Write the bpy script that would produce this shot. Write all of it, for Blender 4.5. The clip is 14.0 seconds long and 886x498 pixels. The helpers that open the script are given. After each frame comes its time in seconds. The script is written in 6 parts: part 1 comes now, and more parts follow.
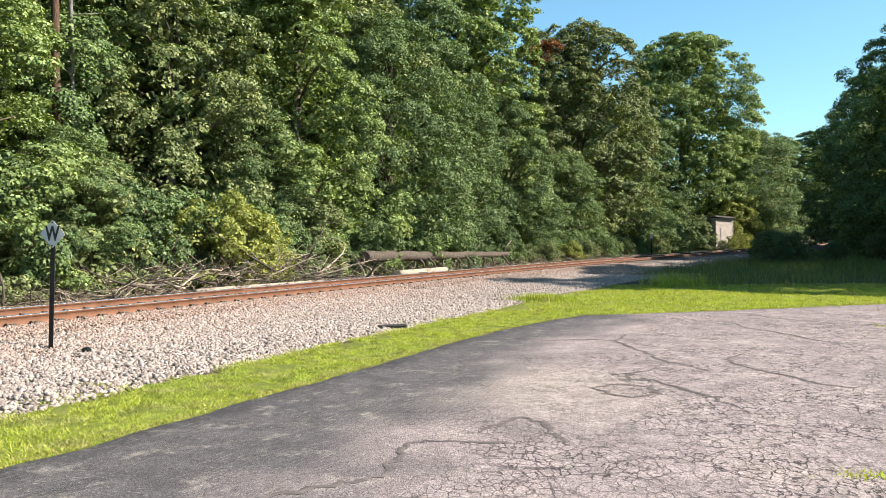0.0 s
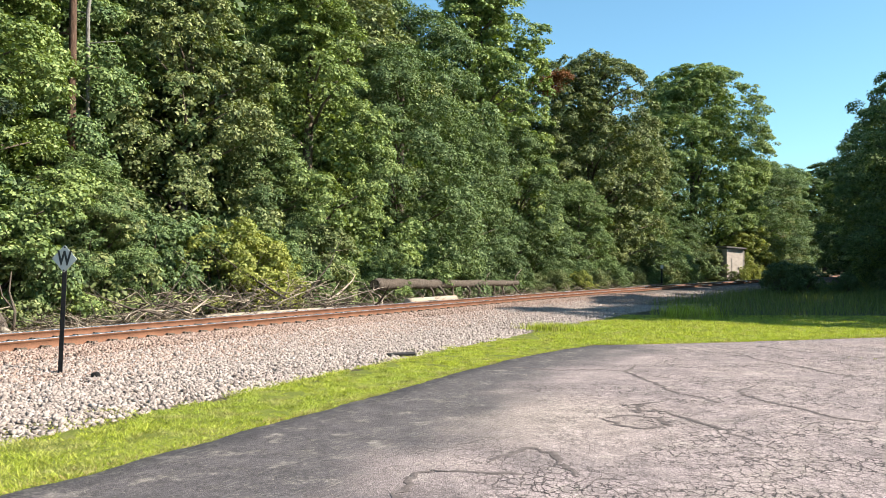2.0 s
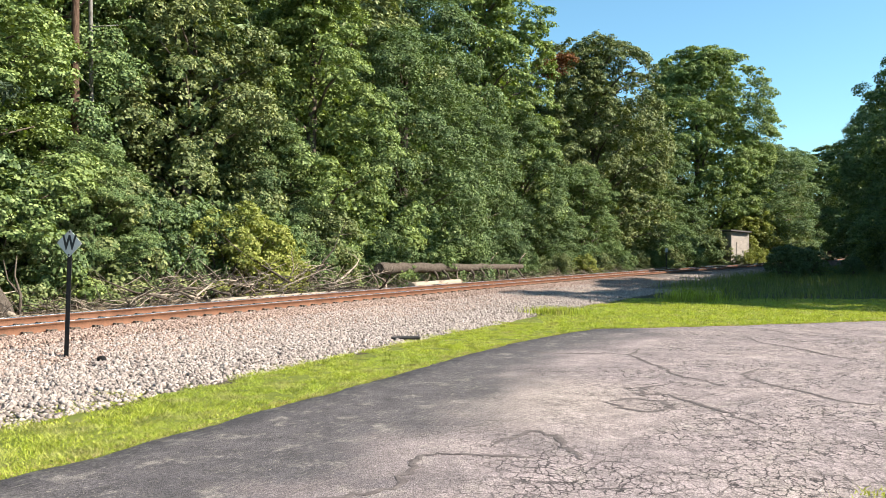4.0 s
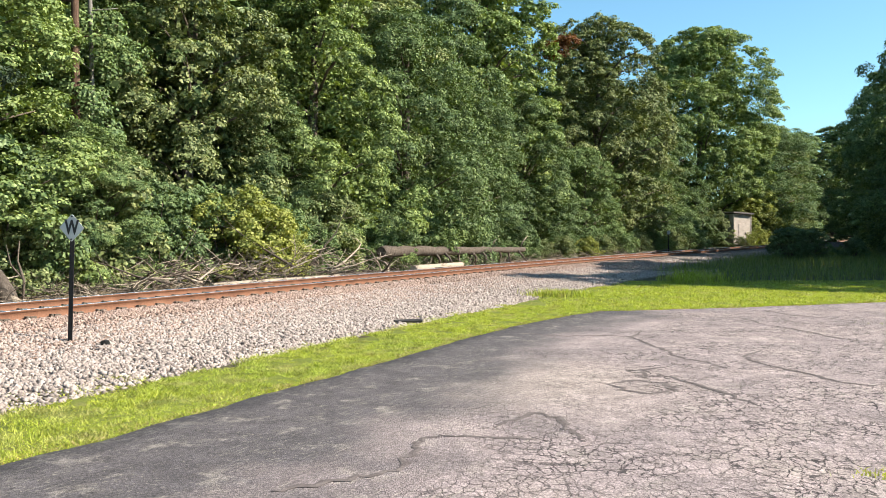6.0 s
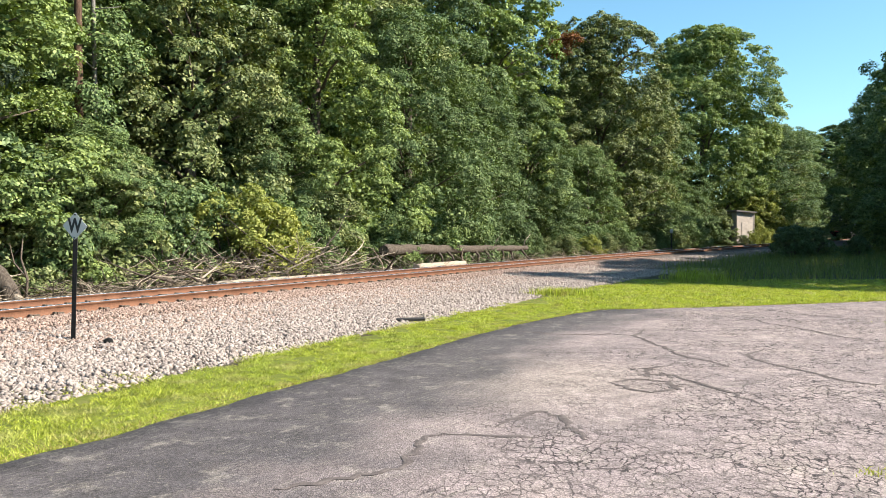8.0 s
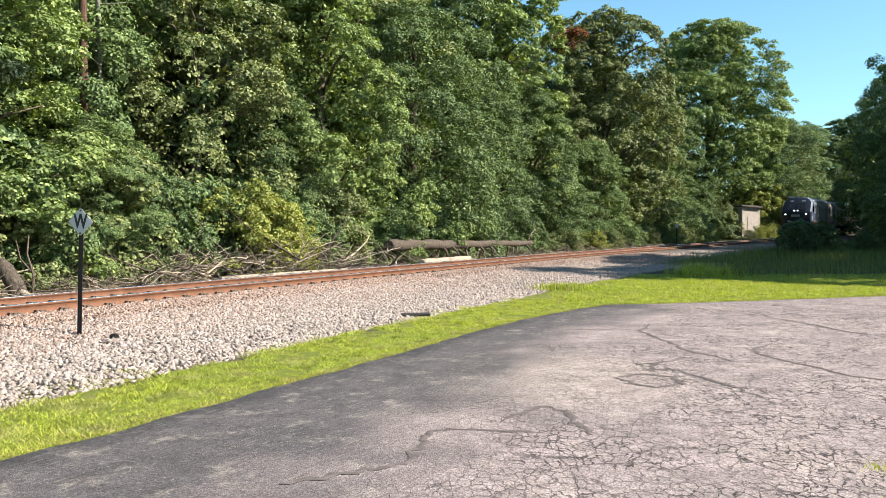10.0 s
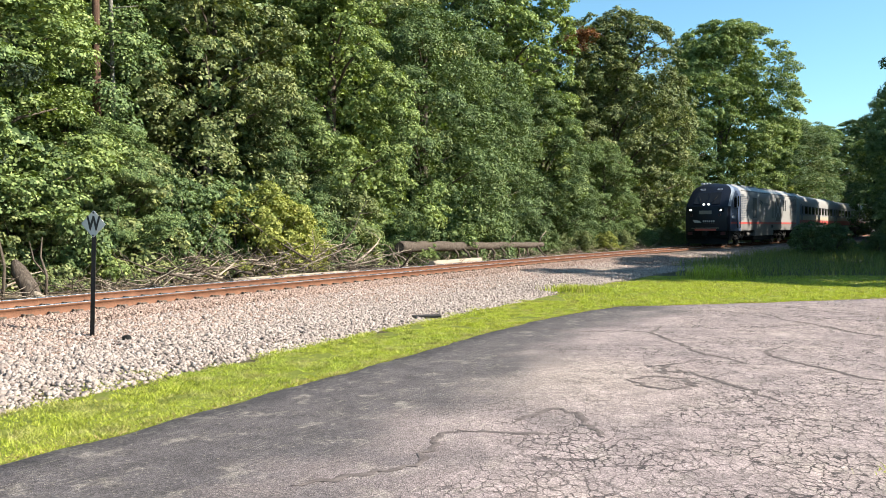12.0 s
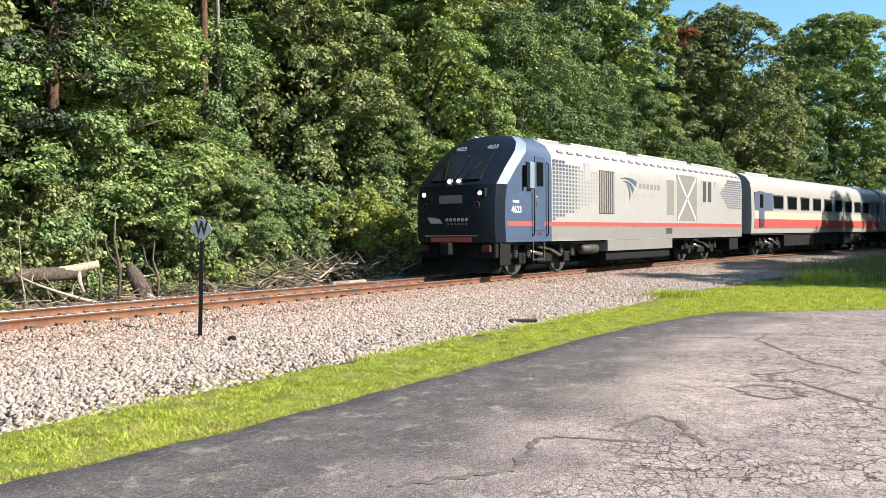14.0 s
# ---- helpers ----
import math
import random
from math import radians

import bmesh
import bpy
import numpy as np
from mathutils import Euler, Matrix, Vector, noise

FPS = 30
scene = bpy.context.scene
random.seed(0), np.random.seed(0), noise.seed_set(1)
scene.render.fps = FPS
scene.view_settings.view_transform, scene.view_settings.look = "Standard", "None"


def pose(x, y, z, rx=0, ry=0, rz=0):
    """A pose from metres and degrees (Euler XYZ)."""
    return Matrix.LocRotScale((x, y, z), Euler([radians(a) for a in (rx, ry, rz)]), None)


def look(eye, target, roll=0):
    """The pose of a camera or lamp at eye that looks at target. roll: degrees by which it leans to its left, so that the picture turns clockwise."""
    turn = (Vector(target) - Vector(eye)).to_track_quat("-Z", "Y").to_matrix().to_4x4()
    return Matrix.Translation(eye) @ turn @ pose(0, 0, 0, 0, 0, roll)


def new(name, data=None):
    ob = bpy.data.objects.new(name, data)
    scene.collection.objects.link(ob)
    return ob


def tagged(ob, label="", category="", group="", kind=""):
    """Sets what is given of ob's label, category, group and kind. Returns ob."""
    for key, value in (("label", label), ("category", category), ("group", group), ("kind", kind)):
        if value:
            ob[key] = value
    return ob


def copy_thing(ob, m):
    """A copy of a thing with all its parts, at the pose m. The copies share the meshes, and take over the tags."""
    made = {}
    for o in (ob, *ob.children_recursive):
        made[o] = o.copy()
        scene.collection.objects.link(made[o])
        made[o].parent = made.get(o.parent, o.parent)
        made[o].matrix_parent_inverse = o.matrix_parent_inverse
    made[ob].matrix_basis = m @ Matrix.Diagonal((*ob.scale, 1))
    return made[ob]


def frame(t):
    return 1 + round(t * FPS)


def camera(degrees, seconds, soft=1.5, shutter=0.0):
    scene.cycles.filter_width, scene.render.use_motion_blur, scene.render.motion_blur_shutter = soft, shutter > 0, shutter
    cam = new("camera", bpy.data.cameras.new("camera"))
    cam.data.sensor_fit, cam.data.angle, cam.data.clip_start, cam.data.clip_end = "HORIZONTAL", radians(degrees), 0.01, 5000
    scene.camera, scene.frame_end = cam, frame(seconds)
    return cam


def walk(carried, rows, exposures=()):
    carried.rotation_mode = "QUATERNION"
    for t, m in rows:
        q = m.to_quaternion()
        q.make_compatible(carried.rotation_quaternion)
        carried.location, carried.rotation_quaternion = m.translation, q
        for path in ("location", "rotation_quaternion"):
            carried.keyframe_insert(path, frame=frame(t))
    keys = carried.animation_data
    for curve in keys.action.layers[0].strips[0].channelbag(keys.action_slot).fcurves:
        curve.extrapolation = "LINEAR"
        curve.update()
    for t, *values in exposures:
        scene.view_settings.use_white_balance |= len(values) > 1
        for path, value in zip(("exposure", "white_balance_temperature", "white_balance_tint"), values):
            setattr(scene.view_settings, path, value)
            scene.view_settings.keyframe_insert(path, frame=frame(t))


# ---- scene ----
cam = camera(56.0, 14.0, soft=0.6)
# The camera stands on one spot and only turns. Rows: seconds, yaw, pitch, roll in degrees.
EYE = 1.65
BASE = pose(0, 0, EYE, -1.17) @ pose(0, 0, 0, 0, 0.07, 0)
TURNS = [
    (0.0, -1.17, 0.45, 0.22), (0.5, -1.04, 1.35, 0.06), (1.0, -0.84, 1.98, -0.07), (1.5, -0.65, 2.30, -0.17),
    (2.0, -0.49, 2.39, -0.31), (2.5, -0.35, 2.28, -0.35), (3.0, -0.28, 2.01, -0.36), (5.5, -0.10, 0.29, -0.03),
    (6.0, -0.07, 0.12, -0.01), (6.5, -0.05, 0.03, 0.02), (7.0, 0.0, 0.0, 0.0), (7.5, 0.05, 0.01, -0.02),
    (8.0, 0.11, 0.01, -0.04), (10.5, 0.55, -0.36, 0.04), (11.0, 0.68, -0.33, 0.04), (11.5, 0.90, -0.27, 0.07),
    (12.0, 1.19, -0.20, 0.08), (12.5, 1.60, -0.11, 0.09), (13.0, 2.11, -0.08, 0.12), (13.5, 3.50, -0.03, 0.13),
    (14.0, 7.78, 0.08, 0.07),
]
walk(cam, [(t, BASE @ pose(0, 0, 0, 0, 0, yaw) @ pose(0, 0, 0, pitch) @ pose(0, 0, 0, 0, roll) @ pose(0, 0, 0, 90))
           for t, yaw, pitch, roll in TURNS])

# ---- world and sun ----
SUN_AZ, SUN_EL = radians(102), radians(38)      # from +y towards +x, above the horizon
world = bpy.data.worlds.new("sky")
scene.world = world
world.use_nodes = True
wn, wl = world.node_tree.nodes, world.node_tree.links
wn.clear()
sky = wn.new("ShaderNodeTexSky")
sky.sky_type, sky.sun_disc = "NISHITA", False
sky.sun_elevation, sky.sun_rotation = SUN_EL, SUN_AZ
sky.air_density, sky.dust_density, sky.ozone_density = 1.0, 0.6, 1.0
bg = wn.new("ShaderNodeBackground")
bg.inputs["Strength"].default_value = 0.077
wout = wn.new("ShaderNodeOutputWorld")
tint = wn.new("ShaderNodeMix")
tint.data_type, tint.blend_type = "RGBA", "MULTIPLY"
tint.inputs[0].default_value, tint.inputs[7].default_value = 1.0, (0.74, 1.06, 1.10, 1)
wl.new(sky.outputs[0], tint.inputs[6])
wl.new(tint.outputs[2], bg.inputs["Color"])
wl.new(bg.outputs[0], wout.inputs["Surface"])
sun = new("sun", bpy.data.lights.new("sun", "SUN"))
sun.data.energy, sun.data.angle, sun.data.color = 5.0, radians(0.53), (1.0, 0.93, 0.82)
sun.matrix_basis = look((0, 0, 60), Vector((0, 0, 60)) - Vector((math.sin(SUN_AZ) * math.cos(SUN_EL), math.cos(SUN_AZ) * math.cos(SUN_EL), math.sin(SUN_EL))))
scene.view_settings.exposure = 1.37


# ---- materials ----
class Nodes:
    """A small builder of node materials."""

    def __init__(self, name, rough=0.8, metal=0.0, spec=0.5):
        self.mat = bpy.data.materials.new(name)
        self.mat.use_nodes = True
        self.tree = self.mat.node_tree
        self.bsdf = self.tree.nodes["Principled BSDF"]
        self.out = self.tree.nodes["Material Output"]
        self.bsdf.inputs["Roughness"].default_value = rough
        self.bsdf.inputs["Metallic"].default_value = metal
        self.bsdf.inputs["Specular IOR Level"].default_value = spec
        self.place = self.add("ShaderNodeTexCoord").outputs["Object"]

    def add(self, kind, feature="", operation="", data_type="", blend_type="", attribute_name=""):
        node = self.tree.nodes.new(kind)
        if feature:
            node.feature = feature
        if operation:
            node.operation = operation
        if data_type:
            node.data_type = data_type
        if blend_type:
            node.blend_type = blend_type
        if attribute_name:
            node.attribute_name = attribute_name
        return node

    def set(self, socket, value):
        if isinstance(value, bpy.types.NodeSocket):
            self.tree.links.new(value, socket)
        elif isinstance(value, tuple) and len(value) == 3 and socket.type == "RGBA":
            socket.default_value = (*value, 1)
        else:
            socket.default_value = value

    def noise(self, scale, detail=4.0, rough=0.6, where=None, stretch=None):
        node = self.add("ShaderNodeTexNoise")
        where = where or self.place
        if stretch:
            mapping = self.add("ShaderNodeMapping")
            self.set(mapping.inputs["Vector"], where)
            mapping.inputs["Scale"].default_value = stretch
            where = mapping.outputs[0]
        self.set(node.inputs["Vector"], where)
        self.set(node.inputs["Scale"], scale)
        self.set(node.inputs["Detail"], detail)
        self.set(node.inputs["Roughness"], rough)
        return node.outputs["Fac"]

    def voronoi(self, scale, feature="F1", where=None, out="Distance", rand=1.0):
        node = self.add("ShaderNodeTexVoronoi", feature=feature)
        self.set(node.inputs["Vector"], where or self.place)
        self.set(node.inputs["Scale"], scale)
        self.set(node.inputs["Randomness"], rand)
        return node.outputs[out]

    def ramp(self, fac, *stops):
        node = self.add("ShaderNodeValToRGB")
        el = node.color_ramp.elements
        while len(el) < len(stops):
            el.new(0.5)
        for e, (pos, col) in zip(el, stops):
            e.position = pos
            e.color = (*col, 1) if isinstance(col, tuple) else (col, col, col, 1)
        self.set(node.inputs[0], fac)
        return node.outputs[0]

    def mix(self, fac, a, b, blend="MIX"):
        node = self.add("ShaderNodeMix", data_type="RGBA", blend_type=blend)
        self.set(node.inputs[0], fac)
        self.set(node.inputs[6], a)
        self.set(node.inputs[7], b)
        return node.outputs[2]

    def math(self, op, a, b=0.0):
        node = self.add("ShaderNodeMath", operation=op)
        self.set(node.inputs[0], a)
        self.set(node.inputs[1], b)
        return node.outputs[0]

    def bump(self, height, strength=0.5, distance=0.01):
        node = self.add("ShaderNodeBump")
        self.set(node.inputs["Height"], height)
        node.inputs["Strength"].default_value, node.inputs["Distance"].default_value = strength, distance
        self.set(self.bsdf.inputs["Normal"], node.outputs[0])

    def color(self, value):
        self.set(self.bsdf.inputs["Base Color"], value)
        return self

    def random_piece(self):
        return self.add("ShaderNodeNewGeometry").outputs["Random Per Island"]

    def random_object(self):
        return self.add("ShaderNodeObjectInfo").outputs["Random"]


def leaf_material(name, dark, mid, light, glow=0.15, worn=None):
    n = Nodes(name, 0.5, 0, 0.12)
    tone = n.ramp(n.random_piece(), (0.0, dark), (0.55, mid), (1.0, light))
    patch = n.noise(0.45, 2)
    col = n.mix(n.ramp(patch, (0.35, 0.0), (0.7, 0.75)), tone, n.mix(1.0, tone, (1.2, 1.1, 0.85), "MULTIPLY"))
    if worn:
        dry = n.ramp(n.noise(1.9, 5, 0.65), (0.50, 0.0), (0.66, 0.85))
        deep = n.ramp(n.noise(4.5, 4, 0.6), (0.34, 0.45), (0.52, 1.0))
        col = n.mix(1.0, n.mix(dry, col, worn), deep, "MULTIPLY")
    n.color(col)
    tr = n.add("ShaderNodeBsdfTranslucent")
    n.set(tr.inputs["Color"], n.mix(1.0, col, (1.4, 1.5, 0.4), "MULTIPLY"))
    mix = n.add("ShaderNodeMixShader")
    mix.inputs[0].default_value = glow
    n.set(mix.inputs[1], n.bsdf.outputs[0])
    n.set(mix.inputs[2], tr.outputs[0])
    n.set(n.out.inputs["Surface"], mix.outputs[0])
    return n.mat


LEAF_MAPLE = leaf_material("leaf_maple", (0.055, 0.092, 0.038), (0.118, 0.172, 0.070), (0.235, 0.302, 0.132))
LEAF_BRIGHT = leaf_material("leaf_bright", (0.076, 0.116, 0.042), (0.152, 0.205, 0.076), (0.285, 0.350, 0.140), 0.19)
LEAF_DARK = leaf_material("leaf_dark", (0.042, 0.070, 0.032), (0.092, 0.138, 0.058), (0.198, 0.258, 0.122))
LEAF_OLIVE = leaf_material("leaf_olive", (0.072, 0.096, 0.044), (0.142, 0.174, 0.074), (0.262, 0.286, 0.142))
LEAF_YELLOW = leaf_material("leaf_yellow", (0.130, 0.152, 0.040), (0.220, 0.242, 0.068), (0.350, 0.362, 0.130), 0.26)
LEAF_PINE = leaf_material("pine_needles", (0.018, 0.030, 0.018), (0.038, 0.056, 0.034), (0.085, 0.105, 0.070), 0.1)
LEAF_RUST = leaf_material("leaf_rust", (0.09, 0.040, 0.022), (0.15, 0.065, 0.036), (0.20, 0.095, 0.05), 0.2)
GRASS_LAWN = leaf_material("grass_lawn", (0.20, 0.255, 0.040), (0.345, 0.405, 0.066), (0.49, 0.51, 0.135), 0.35, (0.40, 0.35, 0.17))
GRASS_TALL = leaf_material("grass_tall", (0.085, 0.115, 0.040), (0.150, 0.180, 0.066), (0.24, 0.25, 0.11), 0.3)
GRASS_DRY = leaf_material("grass_dry", (0.22, 0.18, 0.09), (0.32, 0.26, 0.13), (0.40, 0.34, 0.18), 0.25)


def earth_material():
    n = Nodes("earth", 0.95, 0, 0.2)
    a = n.ramp(n.noise(0.35, 5), (0.3, (0.055, 0.05, 0.022)), (0.55, (0.09, 0.075, 0.04)), (0.75, (0.075, 0.09, 0.025)))
    b = n.ramp(n.noise(14, 5), (0.3, 0.55), (0.7, 1.2))
    n.color(n.mix(1.0, a, b, "MULTIPLY"))
    n.bump(n.noise(18, 6), 0.8, 0.04)
    return n.mat


def litter_material():
    n = Nodes("dry_litter", 0.95, 0, 0.2)
    a = n.ramp(n.noise(3.0, 6), (0.3, (0.12, 0.085, 0.05)), (0.5, (0.24, 0.18, 0.11)), (0.7, (0.36, 0.29, 0.20)))
    b = n.ramp(n.noise(40, 4, stretch=(1, 0.25, 1)), (0.3, 0.5), (0.7, 1.25))
    n.color(n.mix(1.0, a, b, "MULTIPLY"))
    n.bump(n.noise(30, 6), 1.0, 0.05)
    return n.mat


def lawn_soil_material():
    n = Nodes("lawn_soil", 0.95, 0, 0.2)
    a = n.ramp(n.noise(1.6, 5), (0.3, (0.11, 0.13, 0.02)), (0.6, (0.16, 0.18, 0.03)), (0.8, (0.22, 0.18, 0.09)))
    n.color(n.mix(1.0, a, n.ramp(n.noise(30, 4), (0.3, 0.6), (0.7, 1.2)), "MULTIPLY"))
    n.bump(n.noise(40, 4), 0.8, 0.02)
    return n.mat


def asphalt_material():
    n = Nodes("old_asphalt", 0.88, 0, 0.3)
    warp = n.add("ShaderNodeVectorMath", operation="ADD")
    shift = n.add("ShaderNodeTexNoise")
    n.set(shift.inputs["Vector"], n.place)
    shift.inputs["Scale"].default_value = 2.2
    shift.inputs["Detail"].default_value = 5
    scaled = n.add("ShaderNodeVectorMath", operation="SCALE")
    n.set(scaled.inputs[0], shift.outputs["Color"])
    scaled.inputs["Scale"].default_value = 0.10
    n.set(warp.inputs[0], n.place)
    n.set(warp.inputs[1], scaled.outputs[0])
    jag = n.add("ShaderNodeTexNoise")
    n.set(jag.inputs["Vector"], n.place)
    jag.inputs["Scale"].default_value = 19
    jag.inputs["Detail"].default_value = 4
    jagged = n.add("ShaderNodeVectorMath", operation="SCALE")
    n.set(jagged.inputs[0], jag.outputs["Color"])
    jagged.inputs["Scale"].default_value = 0.055
    both = n.add("ShaderNodeVectorMath", operation="ADD")
    n.set(both.inputs[0], warp.outputs[0])
    n.set(both.inputs[1], jagged.outputs[0])
    where = both.outputs[0]
    # alligator cracks, fine and coarse, strongest on the worn side of the lot
    gape = n.math("SUBTRACT", n.math("MULTIPLY", n.noise(5.5, 5, 0.8), 0.30), 0.132)
    longer = n.add("ShaderNodeMapping")
    n.set(longer.inputs["Vector"], where)
    longer.inputs["Scale"].default_value = (1.0, 0.62, 1.0)
    fine = n.ramp(n.math("SUBTRACT", n.voronoi(11.5, "DISTANCE_TO_EDGE", longer.outputs[0]), gape), (0.0, 1.0), (0.03, 0.0))
    coarse = n.ramp(n.math("SUBTRACT", n.voronoi(2.1, "DISTANCE_TO_EDGE", where), n.math("MULTIPLY", gape, 0.16)), (0.0, 1.0), (0.008, 0.0))
    sep = n.add("ShaderNodeSeparateXYZ")
    n.set(sep.inputs[0], n.place)
    side = n.math("ADD", n.math("MULTIPLY", sep.outputs[0], 0.30), n.math("MULTIPLY", sep.outputs[1], -0.11))
    side = n.math("ADD", side, n.math("MULTIPLY", n.noise(0.5, 3), 1.8))
    worn = n.ramp(side, (0.05, 0.0), (0.5, 1.0))
    patchy = n.ramp(n.noise(0.9, 4), (0.36, 0.15), (0.56, 1.0))
    broken = n.ramp(n.noise(11, 3, 0.7), (0.34, 0.25), (0.46, 1.0))
    cracks = n.math("MULTIPLY", n.math("MAXIMUM", n.math("MULTIPLY", fine, broken), coarse), n.math("MULTIPLY", worn, patchy))
    base = n.ramp(n.noise(0.55, 6, 0.65), (0.28, (0.19, 0.153, 0.149)), (0.5, (0.25, 0.199, 0.191)), (0.72, (0.32, 0.257, 0.233)))
    # a worn tan stain in the middle of the lot
    away = n.add("ShaderNodeVectorMath", operation="DISTANCE")
    n.set(away.inputs[0], n.place)
    away.inputs[1].default_value = (0.9, 9.2, 0.0)
    spread = n.math("ADD", away.outputs["Value"], n.math("MULTIPLY", n.math("SUBTRACT", n.noise(1.1, 5), 0.5), 2.6))
    base = n.mix(n.ramp(n.math("MULTIPLY", spread, 0.4), (0.2, 0.45), (0.9, 0.0)), base, (0.35, 0.285, 0.235))
    # newer sealed strip along the grass
    fresh = n.add("ShaderNodeAttribute", attribute_name="edge")
    strip = n.math("ADD", fresh.outputs["Fac"], n.math("MULTIPLY", n.math("SUBTRACT", n.noise(0.8, 5), 0.5), 1.1))
    base = n.mix(n.ramp(strip, (0.30, 0.0), (0.72, 0.9)), base, (0.055, 0.050, 0.053))
    # pale scuffs
    scuff = n.ramp(n.noise(2.4, 6, 0.7), (0.55, 0.0), (0.72, 0.55))
    base = n.mix(scuff, base, (0.34, 0.295, 0.25))
    grain = n.voronoi(95, "F1", out="Color")
    bw = n.add("ShaderNodeRGBToBW")
    n.set(bw.inputs[0], grain)
    base = n.mix(1.0, base, n.ramp(bw.outputs[0], (0.15, 0.6), (0.5, 0.95), (0.85, 1.45)), "MULTIPLY")
    fleck = n.ramp(n.noise(45, 3, 0.75), (0.34, 0.72), (0.5, 1.0), (0.68, 1.3))
    base = n.mix(1.0, base, fleck, "MULTIPLY")
    streak = n.ramp(n.noise(3.2, 6, 0.72), (0.36, 0.74), (0.64, 1.24))
    base = n.mix(1.0, base, streak, "MULTIPLY")
    # pale scratches that run along the edge of the lot
    along = n.math("ADD", n.math("MULTIPLY", sep.outputs[0], 1.4), n.math("MULTIPLY", sep.outputs[1], 2.8))
    across = n.math("SUBTRACT", n.math("MULTIPLY", sep.outputs[0], 34.0), n.math("MULTIPLY", sep.outputs[1], 17.0))
    run = n.add("ShaderNodeCombineXYZ")
    n.set(run.inputs[0], along)
    n.set(run.inputs[1], across)
    pale = n.ramp(n.noise(1.0, 5, 0.75, where=run.outputs[0]), (0.55, 0.0), (0.64, 0.6))
    base = n.mix(n.math("MULTIPLY", pale, n.ramp(n.noise(0.9, 4), (0.42, 0.1), (0.6, 0.75))), base, (0.42, 0.38, 0.30))
    # pale grit showing through the sealed strip
    grit = n.math("MULTIPLY", n.ramp(n.noise(42, 3, 0.7), (0.60, 0.0), (0.68, 0.75)), n.ramp(strip, (0.35, 0.15), (0.7, 1.0)))
    base = n.mix(n.math("MULTIPLY", grit, n.ramp(n.noise(1.3, 4), (0.38, 0.1), (0.6, 1.0))), base, (0.40, 0.35, 0.28))
    base = n.mix(n.math("MULTIPLY", cracks, 0.92), base, (0.018, 0.015, 0.015))
    n.color(base)
    height = n.math("SUBTRACT", n.math("MULTIPLY", n.voronoi(95), 0.4), n.math("MULTIPLY", cracks, 1.6))
    n.bump(height, 0.9, 0.012)
    return n.mat


def tar_material():
    n = Nodes("crack_tar", 0.95, 0, 0.15)
    n.color(n.ramp(n.noise(9, 5), (0.35, (0.085, 0.070, 0.066)), (0.7, (0.16, 0.132, 0.122))))
    n.bump(n.noise(60, 4), 0.6, 0.006)
    return n.mat


def ballast_material(name, near_rail):
    n = Nodes(name, 0.9, 0, 0.25)
    a = n.ramp(n.random_piece(), (0.0, (0.15, 0.118, 0.102)), (0.25, (0.27, 0.22, 0.193)), (0.75, (0.35, 0.29, 0.253)), (1.0, (0.43, 0.365, 0.322)))
    if near_rail:
        a = n.mix(0.55, a, n.ramp(n.random_piece(), (0.0, (0.13, 0.065, 0.042)), (0.5, (0.27, 0.155, 0.11)), (1.0, (0.40, 0.27, 0.205))))
    n.color(n.mix(1.0, a, n.ramp(n.noise(35, 4), (0.3, 0.75), (0.7, 1.1)), "MULTIPLY"))
    n.bump(n.noise(70, 4), 0.5, 0.006)
    return n.mat


def bed_material():
    n = Nodes("ballast_bed", 0.95, 0, 0.2)
    v = n.voronoi(17, "F1", out="Color")
    bw = n.add("ShaderNodeRGBToBW")
    n.set(bw.inputs[0], v)
    # darker than the loose stones: the shade in their gaps is put in here
    a = n.ramp(bw.outputs[0], (0.1, (0.03, 0.025, 0.022)), (0.5, (0.10, 0.08, 0.07)), (0.9, (0.22, 0.185, 0.16)))
    n.color(n.mix(n.ramp(n.noise(0.8, 4), (0.4, 0.0), (0.7, 0.5)), a, (0.20, 0.15, 0.12)))
    n.bump(n.voronoi(17), 1.0, 0.05)
    return n.mat


def rust_material():
    n = Nodes("rusted_rail", 0.8, 0.0, 0.3)
    a = n.ramp(n.noise(2.5, 5), (0.3, (0.12, 0.052, 0.029)), (0.6, (0.19, 0.087, 0.049)), (0.8, (0.26, 0.135, 0.08)))
    n.color(n.mix(1.0, a, n.ramp(n.noise(40, 4), (0.3, 0.75), (0.7, 1.15)), "MULTIPLY"))
    n.bump(n.noise(90, 4), 0.3, 0.003)
    return n.mat


def plain(name, col, rough=0.6, metal=0.0, spec=0.5, vary=0.18, scale=6.0, bump=0.0, piece=0.0):
    """Paint, metal or plastic with soft stains and fine grain."""
    n = Nodes(name, rough, metal, spec)
    lo, hi = 1 - vary, 1 + vary * 0.6
    a = n.mix(1.0, n.mix(1.0, col, n.ramp(n.noise(scale, 5), (0.3, lo), (0.7, hi)), "MULTIPLY"), n.ramp(n.noise(scale * 12, 3), (0.3, 1 - vary * 0.4), (0.7, 1.0)), "MULTIPLY")
    n.color(a)
    n.set(n.bsdf.inputs["Roughness"], n.ramp(n.noise(scale * 2, 4), (0.3, max(0.02, rough - 0.08)), (0.7, min(1.0, rough + 0.1))))
    if bump:
        n.bump(n.noise(scale * 10, 5), 0.6, bump)
    return n.mat


